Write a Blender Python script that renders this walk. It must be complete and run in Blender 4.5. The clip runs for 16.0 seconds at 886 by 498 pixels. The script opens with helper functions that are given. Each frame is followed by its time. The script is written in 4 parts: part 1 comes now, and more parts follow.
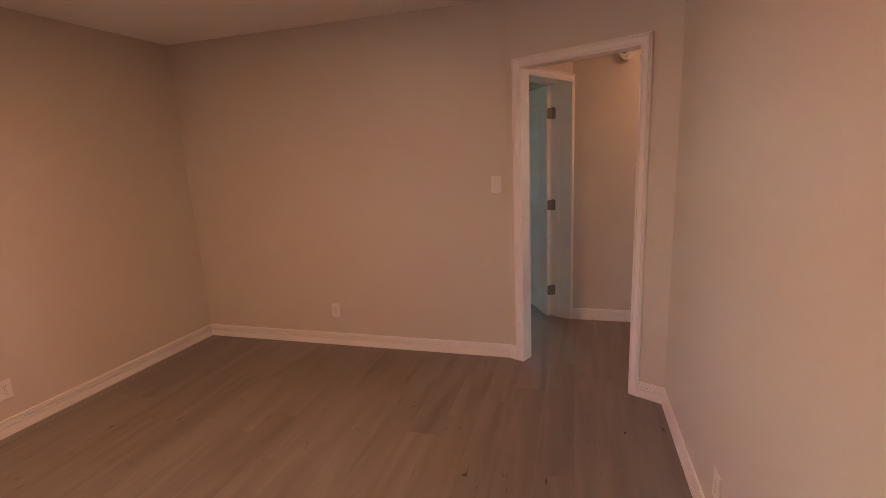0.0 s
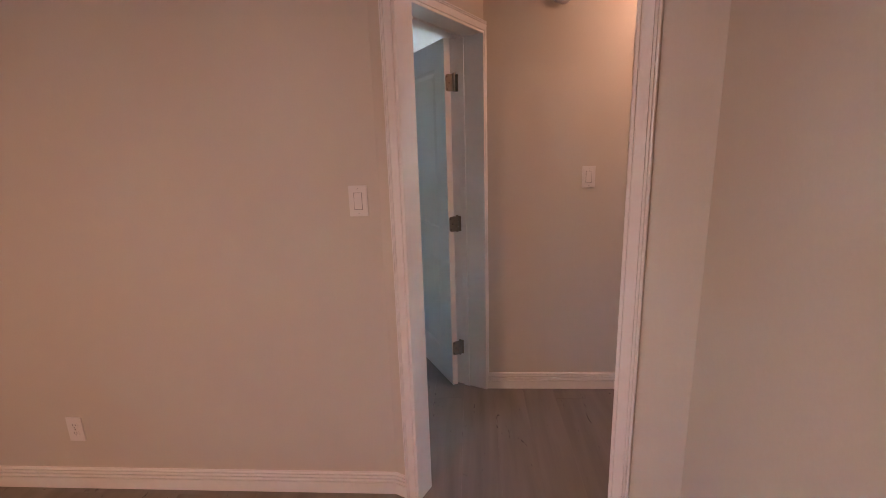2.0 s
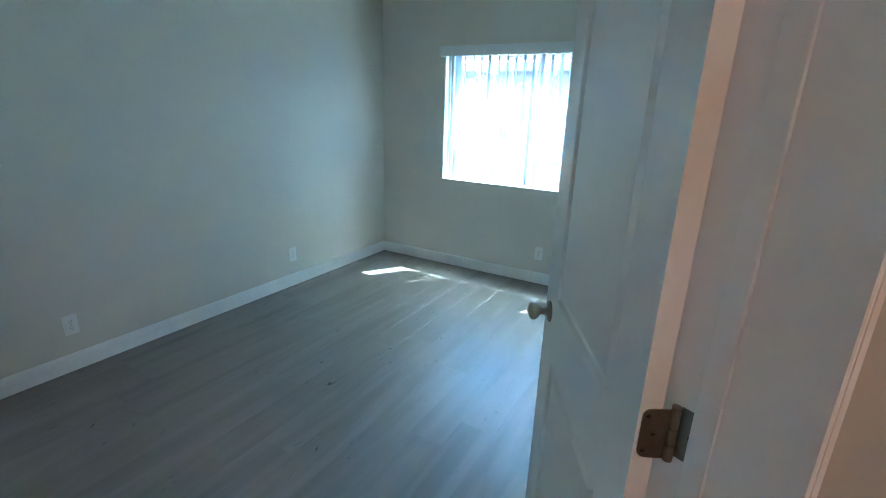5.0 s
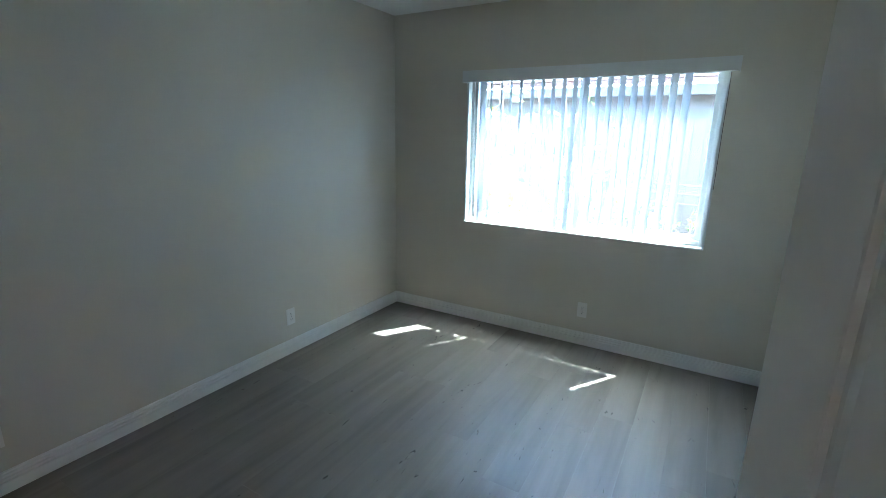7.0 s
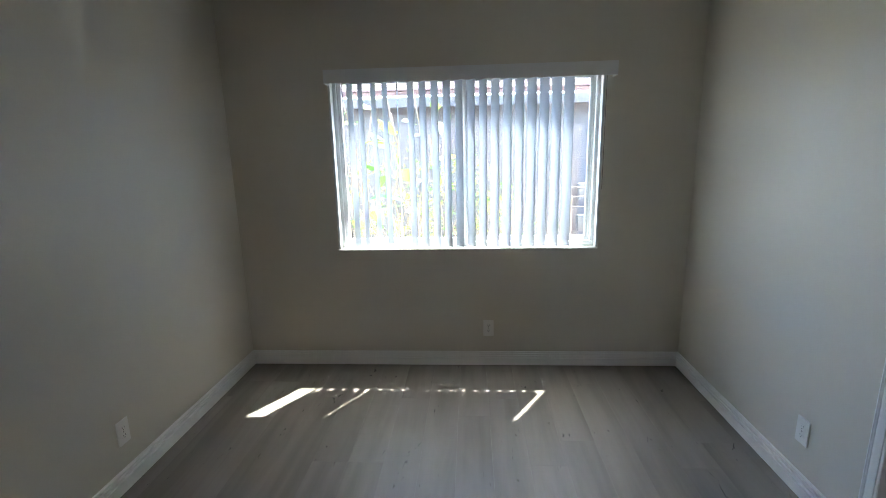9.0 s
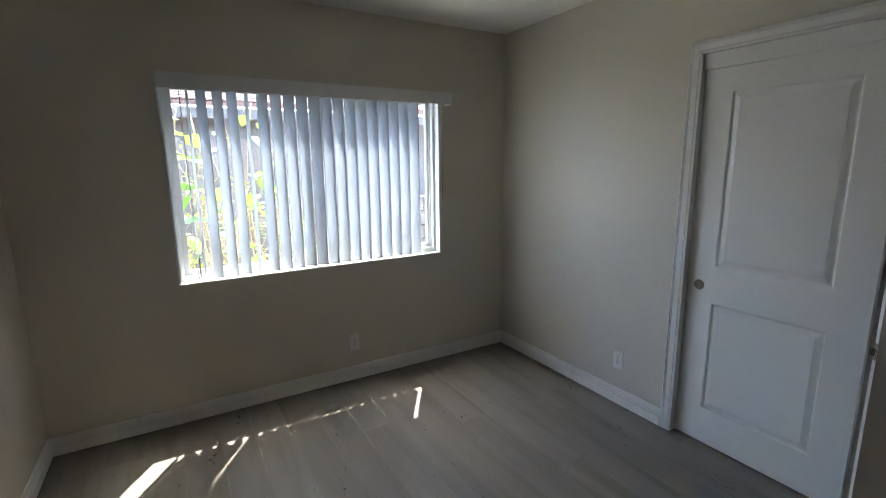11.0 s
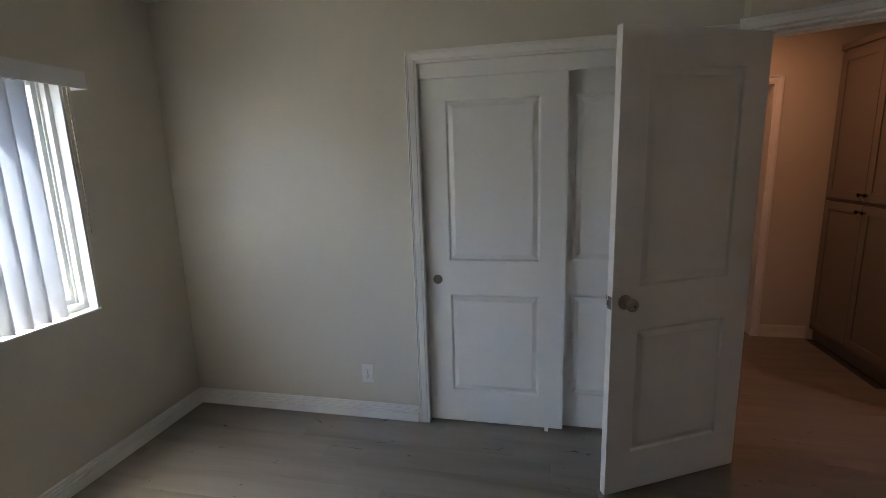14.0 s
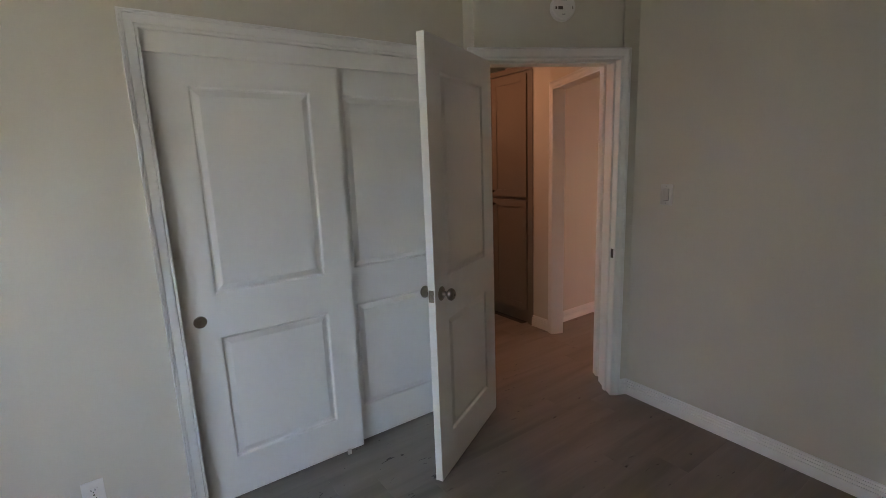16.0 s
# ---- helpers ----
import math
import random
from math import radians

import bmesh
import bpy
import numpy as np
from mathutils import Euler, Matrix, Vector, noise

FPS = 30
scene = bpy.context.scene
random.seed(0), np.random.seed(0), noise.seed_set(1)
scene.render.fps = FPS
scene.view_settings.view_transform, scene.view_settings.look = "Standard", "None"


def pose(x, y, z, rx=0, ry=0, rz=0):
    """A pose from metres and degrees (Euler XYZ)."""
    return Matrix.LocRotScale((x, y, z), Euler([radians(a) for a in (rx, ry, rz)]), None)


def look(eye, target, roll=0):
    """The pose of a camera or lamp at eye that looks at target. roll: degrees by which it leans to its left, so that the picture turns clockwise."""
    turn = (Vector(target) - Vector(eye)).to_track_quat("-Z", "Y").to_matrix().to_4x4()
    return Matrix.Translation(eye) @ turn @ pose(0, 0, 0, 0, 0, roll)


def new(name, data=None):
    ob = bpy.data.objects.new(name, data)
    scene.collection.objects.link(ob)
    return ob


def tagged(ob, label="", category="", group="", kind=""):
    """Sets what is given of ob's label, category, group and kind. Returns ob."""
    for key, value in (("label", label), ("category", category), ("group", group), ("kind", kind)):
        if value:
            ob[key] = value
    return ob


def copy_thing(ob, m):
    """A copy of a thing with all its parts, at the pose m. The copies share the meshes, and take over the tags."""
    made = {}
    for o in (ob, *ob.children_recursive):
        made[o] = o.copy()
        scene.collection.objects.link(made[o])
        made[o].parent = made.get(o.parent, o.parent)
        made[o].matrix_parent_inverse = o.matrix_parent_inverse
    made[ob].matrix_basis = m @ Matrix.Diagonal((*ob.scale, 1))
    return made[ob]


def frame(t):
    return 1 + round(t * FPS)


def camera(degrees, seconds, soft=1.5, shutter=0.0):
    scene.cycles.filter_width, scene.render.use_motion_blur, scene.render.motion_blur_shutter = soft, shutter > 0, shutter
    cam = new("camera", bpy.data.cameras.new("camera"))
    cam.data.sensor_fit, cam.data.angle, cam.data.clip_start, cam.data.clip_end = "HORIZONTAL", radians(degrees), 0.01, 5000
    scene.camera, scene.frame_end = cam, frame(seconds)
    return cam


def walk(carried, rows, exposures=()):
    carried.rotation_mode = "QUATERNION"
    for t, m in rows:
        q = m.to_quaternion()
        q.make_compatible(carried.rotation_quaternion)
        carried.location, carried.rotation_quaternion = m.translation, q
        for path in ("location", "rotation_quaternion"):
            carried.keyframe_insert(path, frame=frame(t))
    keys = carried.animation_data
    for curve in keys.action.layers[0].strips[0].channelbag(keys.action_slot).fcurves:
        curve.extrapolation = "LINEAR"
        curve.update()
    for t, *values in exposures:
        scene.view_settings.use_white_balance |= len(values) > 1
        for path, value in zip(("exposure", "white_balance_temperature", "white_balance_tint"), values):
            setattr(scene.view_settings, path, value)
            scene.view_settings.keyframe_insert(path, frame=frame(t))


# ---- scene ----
cam = camera(87.7, 16.0, soft=0.7)
PATH = [
    (0, (0.427, 1.796, 1.543), (-0.127, 3.673, 1.133), -2.8),
    (0.5, (0.346, 2.166, 1.542), (-0.06, 4.079, 1.123), -2.8),
    (1, (0.246, 2.538, 1.517), (-0.072, 4.467, 1.099), -2.8),
    (1.5, (0.269, 2.93, 1.519), (0.052, 4.868, 1.077), -2.3),
    (2, (0.315, 3.313, 1.518), (0.185, 5.256, 1.06), -1.8),
    (2.5, (0.312, 3.692, 1.523), (0.229, 5.635, 1.053), -1.8),
    (3, (0.337, 4.061, 1.519), (0.224, 5.998, 1.034), -1.3),
    (3.5, (0.353, 4.403, 1.516), (0.111, 6.323, 1.008), -0.6),
    (4, (0.289, 4.733, 1.519), (-0.083, 6.621, 0.973), 0.1),
    (4.5, (0.257, 5.022, 1.508), (-0.336, 6.842, 0.929), 1.4),
    (5, (0.206, 5.265, 1.522), (-0.739, 6.926, 0.931), 1.9),
    (5.2, (0.178, 5.313, 1.528), (-0.876, 6.91, 0.945), 1.9),
    (7.3, (-0.395, 5.803, 1.565), (-1.31, 7.522, 1.113), 0.3),
    (7.5, (-0.476, 5.824, 1.567), (-1.287, 7.598, 1.125), 0.0),
    (8, (-0.703, 5.863, 1.572), (-1.282, 7.728, 1.137), -0.5),
    (8.5, (-0.893, 5.971, 1.531), (-1.273, 7.888, 1.105), -1.1),
    (9, (-1.127, 6.051, 1.535), (-1.248, 8.001, 1.107), -1.3),
    (9.5, (-1.382, 6.056, 1.551), (-1.174, 7.999, 1.125), -2.0),
    (9.7, (-1.483, 6.07, 1.557), (-1.14, 7.994, 1.13), -1.8),
    (11.8, (-2.226, 6.162, 1.544), (-0.97, 7.676, 1.183), -0.6),
    (12, (-2.24, 6.18, 1.542), (-0.929, 7.645, 1.175), -0.6),
    (12.5, (-2.22, 6.26, 1.532), (-0.76, 7.573, 1.151), -0.7),
    (13, (-2.162, 6.453, 1.519), (-0.545, 7.564, 1.134), -1.3),
    (13.5, (-2.148, 6.673, 1.534), (-0.359, 7.483, 1.153), -1.1),
    (14, (-2.155, 6.899, 1.56), (-0.237, 7.318, 1.18), -1.8),
    (14.5, (-2.024, 7.076, 1.544), (-0.061, 7.073, 1.162), -2.2),
    (15, (-1.909, 7.268, 1.547), (0.011, 6.854, 1.17), -2.1),
    (15.5, (-1.83, 7.513, 1.559), (-0.035, 6.715, 1.183), -2.3),
    (16, (-1.818, 7.7, 1.531), (-0.207, 6.576, 1.156), -2.2),
]
EXPOSURES = [(0.0, 5.43, 6550, 10), (1.5, 5.66, 5750, 6), (3.0, 5.7, 5300, 2), (4.0, 5.83, 4950, -6), (5.0, 5.97, 4500, -18), (7.5, 5.1, 5550, -4), (9.0, 4.75, 6200, 3), (12.0, 4.42, 6700, 7), (14.0, 4.55, 6950, 9), (16.0, 4.97, 7050, 9)]
walk(cam, [(t, look(eye, target, roll)) for t, eye, target, roll in PATH], EXPOSURES)

# ---- light ----
SUN = Vector((0.243, 0.378, 0.893)).normalized()
world = bpy.data.worlds.new("sky")
scene.world = world
world.use_nodes = True
wn = world.node_tree.nodes
sky = wn.new("ShaderNodeTexSky")
sky.sky_type, sky.sun_disc = "NISHITA", False
sky.sun_elevation, sky.sun_rotation = math.asin(SUN.z), math.atan2(SUN.x, SUN.y)
wn["Background"].inputs["Strength"].default_value = 0.14
world.node_tree.links.new(sky.outputs[0], wn["Background"].inputs["Color"])
sun = new("sun", bpy.data.lights.new("sun", "SUN"))
sun.data.energy, sun.data.angle, sun.data.color = 1.5, radians(0.5), (1.0, 0.95, 0.86)
sun.rotation_euler = SUN.to_track_quat("Z", "Y").to_euler()


def ceiling_lamp_light(x, y, z, watts, size, colour):
    lamp = new("lamp_light", bpy.data.lights.new("lamp_light", "AREA"))
    lamp.data.shape, lamp.data.size, lamp.data.energy, lamp.data.color = "DISK", size, watts, colour
    lamp.location = (x, y, z)
    return lamp


WARM = (1.0, 0.465, 0.275)
ceiling_lamp_light(-1.1, 2.3, 2.46, 1.16, 0.26, WARM)
ceiling_lamp_light(1.4, 5.5, 2.46, 0.20, 0.2, WARM)
ceiling_lamp_light(3.4, 5.02, 2.46, 0.07, 0.2, WARM)


# ---- materials ----
def shader(name, colour, rough=0.5, metal=0.0, spec=0.5):
    m = bpy.data.materials.new(name)
    m.use_nodes = True
    b = m.node_tree.nodes["Principled BSDF"]
    b.inputs["Base Color"].default_value = (*colour, 1)
    b.inputs["Roughness"].default_value, b.inputs["Metallic"].default_value = rough, metal
    b.inputs["Specular IOR Level"].default_value = spec
    return m, m.node_tree.nodes, m.node_tree.links, b


def surface(name, colour, rough=0.5, metal=0.0, spec=0.5, vary=0.06, grain=60.0, broad=1.3, bump=0.08, depth=0.002, rough_vary=0.1):
    """Paint, plaster, metal or plastic: a broad drift of tone, fine grain in tone and relief, uneven gloss."""
    m, n, l, b = shader(name, colour, rough, metal, spec)
    tc = n.new("ShaderNodeTexCoord")
    big, fine = n.new("ShaderNodeTexNoise"), n.new("ShaderNodeTexNoise")
    big.inputs["Scale"].default_value, big.inputs["Detail"].default_value = broad, 4
    fine.inputs["Scale"].default_value, fine.inputs["Detail"].default_value = grain, 5
    both = n.new("ShaderNodeMath")
    both.operation = "ADD"
    ramp = n.new("ShaderNodeMapRange")
    ramp.inputs["From Min"].default_value, ramp.inputs["From Max"].default_value = 0.6, 1.4
    ramp.inputs["To Min"].default_value, ramp.inputs["To Max"].default_value = 1 - vary, 1 + vary
    mul = n.new("ShaderNodeMix")
    mul.data_type, mul.blend_type = "RGBA", "MULTIPLY"
    mul.inputs["Factor"].default_value = 1
    mul.inputs["A"].default_value = (*colour, 1)
    for t in (big, fine):
        l.new(tc.outputs["Object"], t.inputs["Vector"])
    l.new(big.outputs["Fac"], both.inputs[0])
    l.new(fine.outputs["Fac"], both.inputs[1])
    l.new(both.outputs[0], ramp.inputs["Value"])
    l.new(ramp.outputs[0], mul.inputs["B"])
    l.new(mul.outputs["Result"], b.inputs["Base Color"])
    rr = n.new("ShaderNodeMapRange")
    rr.inputs["To Min"].default_value, rr.inputs["To Max"].default_value = max(rough - rough_vary, 0.02), min(rough + rough_vary, 1)
    l.new(big.outputs["Fac"], rr.inputs["Value"])
    l.new(rr.outputs[0], b.inputs["Roughness"])
    bp = n.new("ShaderNodeBump")
    bp.inputs["Strength"].default_value, bp.inputs["Distance"].default_value = bump, depth
    l.new(fine.outputs["Fac"], bp.inputs["Height"])
    l.new(bp.outputs[0], b.inputs["Normal"])
    return m


def plank_material():
    m, n, l, b = shader("grey_oak_vinyl_plank", (0.3, 0.26, 0.22), 0.42)
    tc, info = n.new("ShaderNodeTexCoord"), n.new("ShaderNodeObjectInfo")
    shift = n.new("ShaderNodeVectorMath")
    shift.operation = "MULTIPLY_ADD"
    push = n.new("ShaderNodeCombineXYZ")
    push.inputs[0].default_value, push.inputs[1].default_value, push.inputs[2].default_value = 37.0, 91.0, 13.0
    rnd = n.new("ShaderNodeCombineXYZ")
    for k in range(3):
        l.new(info.outputs["Random"], rnd.inputs[k])
    l.new(rnd.outputs[0], shift.inputs[0])
    l.new(push.outputs[0], shift.inputs[1])
    l.new(tc.outputs["Object"], shift.inputs[2])

    def noise_at(sx, sy, detail, rough, warp=0.0):
        mp, t = n.new("ShaderNodeMapping"), n.new("ShaderNodeTexNoise")
        mp.inputs["Scale"].default_value = (sx, sy, 1)
        t.inputs["Scale"].default_value, t.inputs["Detail"].default_value, t.inputs["Roughness"].default_value = 1, detail, rough
        t.inputs["Distortion"].default_value = warp
        l.new(shift.outputs[0], mp.inputs["Vector"])
        l.new(mp.outputs[0], t.inputs["Vector"])
        return t

    cloud, fibre, streak, knot = noise_at(5.0, 0.55, 3, 0.5, 1.2), noise_at(120, 5, 3, 0.55), noise_at(13, 0.8, 3, 0.5, 0.8), noise_at(26, 7, 3, 0.6, 1.2)
    ramp = n.new("ShaderNodeValToRGB")
    e = ramp.color_ramp.elements
    e[0].position, e[0].color = 0.30, (0.143, 0.126, 0.109, 1)
    e[1].position, e[1].color = 0.68, (0.262, 0.238, 0.210, 1)
    mid = ramp.color_ramp.elements.new(0.48)
    mid.color = (0.208, 0.187, 0.164, 1)
    a = n.new("ShaderNodeMath")
    a.operation, a.inputs[1].default_value = "MULTIPLY_ADD", 0.52
    l.new(cloud.outputs["Fac"], a.inputs[0])
    c = n.new("ShaderNodeMath")
    c.operation, c.inputs[1].default_value = "MULTIPLY_ADD", 0.28
    l.new(streak.outputs["Fac"], c.inputs[0])
    d = n.new("ShaderNodeMath")
    d.operation, d.inputs[1].default_value, d.inputs[2].default_value = "MULTIPLY_ADD", 0.02, 0.085
    l.new(info.outputs["Random"], d.inputs[0])
    l.new(d.outputs[0], c.inputs[2])
    l.new(c.outputs[0], a.inputs[2])
    l.new(a.outputs[0], ramp.inputs["Fac"])
    dark = n.new("ShaderNodeMapRange")
    dark.inputs["From Min"].default_value, dark.inputs["From Max"].default_value = 0.685, 0.72
    dark.inputs["To Min"].default_value, dark.inputs["To Max"].default_value = 1.0, 0.3
    l.new(knot.outputs["Fac"], dark.inputs["Value"])
    fine = n.new("ShaderNodeMapRange")
    fine.inputs["To Min"].default_value, fine.inputs["To Max"].default_value = 0.965, 1.035
    l.new(fibre.outputs["Fac"], fine.inputs["Value"])
    both = n.new("ShaderNodeMath")
    both.operation = "MULTIPLY"
    l.new(dark.outputs[0], both.inputs[0])
    l.new(fine.outputs[0], both.inputs[1])
    mul = n.new("ShaderNodeMix")
    mul.data_type, mul.blend_type = "RGBA", "MULTIPLY"
    mul.inputs["Factor"].default_value = 1
    l.new(ramp.outputs["Color"], mul.inputs["A"])
    l.new(both.outputs[0], mul.inputs["B"])
    l.new(mul.outputs["Result"], b.inputs["Base Color"])
    b.inputs["Specular IOR Level"].default_value = 0.3
    rr = n.new("ShaderNodeMapRange")
    rr.inputs["To Min"].default_value, rr.inputs["To Max"].default_value = 0.32, 0.50
    l.new(streak.outputs["Fac"], rr.inputs["Value"])
    l.new(rr.outputs[0], b.inputs["Roughness"])
    bp = n.new("ShaderNodeBump")
    bp.inputs["Strength"].default_value, bp.inputs["Distance"].default_value = 0.12, 0.001
    l.new(fibre.outputs["Fac"], bp.inputs["Height"])
    l.new(bp.outputs[0], b.inputs["Normal"])
    return m


def vane_material():
    # White vinyl; the blue-grey shade of its backlit side is put into the colour.
    m, n, l, b = shader("translucent_shaded_white_vinyl", (0.35, 0.385, 0.44), 0.5)
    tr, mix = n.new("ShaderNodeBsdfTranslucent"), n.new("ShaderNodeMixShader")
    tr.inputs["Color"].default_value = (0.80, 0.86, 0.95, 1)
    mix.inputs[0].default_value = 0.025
    l.new(b.outputs[0], mix.inputs[1])
    l.new(tr.outputs[0], mix.inputs[2])
    l.new(mix.outputs[0], n["Material Output"].inputs["Surface"])
    return m


def leaf_material():
    m, n, l, b = shader("sunlit_leaf", (0.2, 0.32, 0.05), 0.5)
    info, ramp = n.new("ShaderNodeNewGeometry"), n.new("ShaderNodeValToRGB")
    e = ramp.color_ramp.elements
    e[0].color, e[1].color = (0.06, 0.16, 0.03, 1), (0.52, 0.5, 0.06, 1)
    ramp.color_ramp.elements.new(0.5).color = (0.2, 0.34, 0.05, 1)
    l.new(info.outputs["Random Per Island"], ramp.inputs["Fac"])
    l.new(ramp.outputs["Color"], b.inputs["Base Color"])
    tr, mix = n.new("ShaderNodeBsdfTranslucent"), n.new("ShaderNodeMixShader")
    l.new(ramp.outputs["Color"], tr.inputs["Color"])
    mix.inputs[0].default_value = 0.4
    l.new(b.outputs[0], mix.inputs[1])
    l.new(tr.outputs[0], mix.inputs[2])
    l.new(mix.outputs[0], n["Material Output"].inputs["Surface"])
    return m


def glass_material():
    m, n, l, b = shader("window_glass", (1, 1, 1), 0.0)
    b.inputs["Transmission Weight"].default_value, b.inputs["IOR"].default_value = 1.0, 1.45
    return m


PAINT = surface("greige_eggshell_wall_paint", (0.645, 0.597, 0.512), 0.44, vary=0.025, grain=140, broad=0.9, bump=0.10, depth=0.0015)
CEIL = surface("flat_white_ceiling_paint", (0.85, 0.84, 0.81), 0.85, vary=0.03, grain=90, bump=0.25, depth=0.002)
TRIM = surface("white_semigloss_trim_paint", (0.86, 0.845, 0.82), 0.36, vary=0.025, grain=35, broad=3, bump=0.04, depth=0.001, rough_vary=0.04)
DOORP = surface("white_moulded_door_paint", (0.86, 0.845, 0.815), 0.38, vary=0.015, grain=45, broad=1.5, bump=0.03, depth=0.0006, rough_vary=0.03)
PLANK = plank_material()
UNDER = surface("dark_underlay", (0.05, 0.045, 0.04), 0.9)
PLASTIC = surface("white_switch_plastic", (0.80, 0.775, 0.74), 0.3, vary=0.015, grain=20, bump=0.01)
DARK = surface("dark_slot", (0.02, 0.02, 0.02), 0.6, bump=0.0)
# Dark colour that stands in for the shade round a switch rocker.
GAP = surface("painted_gap_shade", (0.22, 0.20, 0.18), 0.6, bump=0.0)
NICKEL = surface("worn_satin_nickel", (0.29, 0.25, 0.205), 0.32, 1.0, vary=0.14, grain=70, broad=8, bump=0.08, depth=0.0006)
SCREW = surface("dark_screw_head", (0.12, 0.10, 0.085), 0.4, 1.0, vary=0.1)
TAUPE = surface("taupe_painted_cabinet", (0.20, 0.172, 0.145), 0.4, vary=0.04, grain=50, broad=3, bump=0.05, depth=0.001)
BLACKM = surface("dark_bronze_knob", (0.03, 0.026, 0.022), 0.35, 0.8, vary=0.1)
VINYL = surface("white_vinyl_window_frame", (0.62, 0.64, 0.645), 0.35, vary=0.02, grain=25, bump=0.02)
VALANCE = surface("white_vinyl_valance", (0.72, 0.72, 0.72), 0.4, vary=0.02, grain=25, bump=0.02)
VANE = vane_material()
CLEAR = surface("clear_pale_plastic", (0.86, 0.88, 0.88), 0.2, vary=0.01, bump=0.0)
CLEAR.node_tree.nodes["Principled BSDF"].inputs["Transmission Weight"].default_value = 0.7
GLASS = glass_material()
DIFFUSER = surface("frosted_lamp_diffuser", (0.85, 0.82, 0.76), 0.4, vary=0.01)
STUCCO = surface("outside_stucco", (0.165, 0.15, 0.15), 0.9, vary=0.12, grain=40, broad=2, bump=0.5, depth=0.006)
FENCEM = surface("weathered_grey_board", (0.15, 0.13, 0.122), 0.85, vary=0.25, grain=30, broad=4, bump=0.4, depth=0.004)
ROOFM = surface("faded_red_roof_shingle", (0.21, 0.13, 0.118), 0.85, vary=0.2, grain=30, broad=5, bump=0.4, depth=0.004)
EARTH = surface("dry_garden_earth", (0.36, 0.31, 0.25), 0.95, vary=0.3, grain=25, broad=2, bump=0.6, depth=0.01)
BLOCKM = surface("grey_concrete_block", (0.16, 0.155, 0.15), 0.9, vary=0.15, grain=50, broad=6, bump=0.4, depth=0.004)
PIPEM = surface("weathered_plastic_pipe", (0.20, 0.17, 0.16), 0.4, vary=0.05)
STEM = surface("pale_woody_stem", (0.30, 0.22, 0.16), 0.8, vary=0.2, grain=60, bump=0.3, depth=0.003)
WIRE = surface("galvanised_wire", (0.35, 0.36, 0.35), 0.4, 0.8)
LEAF = leaf_material()


# ---- mesh helpers ----
def part(name, bm, material, parent=None, label="", smooth=False):
    me = bpy.data.meshes.new(name)
    bm.normal_update()
    bm.to_mesh(me)
    bm.free()
    me.materials.append(material)
    if smooth:
        me.shade_smooth()
    ob = new(name, me)
    if parent is not None:
        ob.parent = parent
    if label:
        ob["label"] = label
    return ob


def structure(ob, label, category):
    return tagged(ob, label, category, kind="structure")


def add_box(bm, x0, x1, y0, y1, z0, z1, bevel=0.0):
    r = bmesh.ops.create_cube(bm, size=1.0)
    for v in r["verts"]:
        v.co = Vector(((x0 + x1) / 2 + v.co.x * (x1 - x0), (y0 + y1) / 2 + v.co.y * (y1 - y0), (z0 + z1) / 2 + v.co.z * (z1 - z0)))
    if bevel:
        edges = {e for v in r["verts"] for e in v.link_edges}
        bmesh.ops.bevel(bm, geom=list(edges), offset=bevel, segments=2, affect="EDGES", profile=0.7)


def box(x0, x1, y0, y1, z0, z1, bevel=0.0):
    bm = bmesh.new()
    add_box(bm, x0, x1, y0, y1, z0, z1, bevel)
    return bm


def add_prism(bm, pts, z0, z1):
    low = [bm.verts.new((x, y, z0)) for x, y in pts]
    top = [bm.verts.new((x, y, z1)) for x, y in pts]
    k = len(pts)
    for i in range(k):
        bm.faces.new((low[i], low[(i + 1) % k], top[(i + 1) % k], top[i]))
    bm.faces.new(top)
    bm.faces.new(low[::-1])


def wall(name, label, *prisms):
    """Plan outlines, counter-clockwise, each with its foot and head."""
    bm = bmesh.new()
    for pts, z0, z1 in prisms:
        add_prism(bm, pts, z0, z1)
    bmesh.ops.recalc_face_normals(bm, faces=bm.faces)
    return structure(part(name, bm, PAINT), label, "wall")


def lathe(profile, seg=24):
    """Profile of (radius, height) pairs turned round z."""
    bm = bmesh.new()
    rings = []
    for r, z in profile:
        if r < 1e-5:
            rings.append([bm.verts.new((0, 0, z))])
        else:
            rings.append([bm.verts.new((r * math.cos(2 * math.pi * k / seg), r * math.sin(2 * math.pi * k / seg), z)) for k in range(seg)])
    for a, b in zip(rings, rings[1:]):
        for k in range(seg):
            j = (k + 1) % seg
            if len(a) == 1 and len(b) > 1:
                bm.faces.new((a[0], b[k], b[j]))
            elif len(b) == 1 and len(a) > 1:
                bm.faces.new((a[k], a[j], b[0]))
            elif len(a) > 1:
                bm.faces.new((a[k], a[j], b[j], b[k]))
    bmesh.ops.recalc_face_normals(bm, faces=bm.faces)
    return bm


def turned(bm, m):
    bmesh.ops.transform(bm, matrix=m, verts=bm.verts)
    return bm


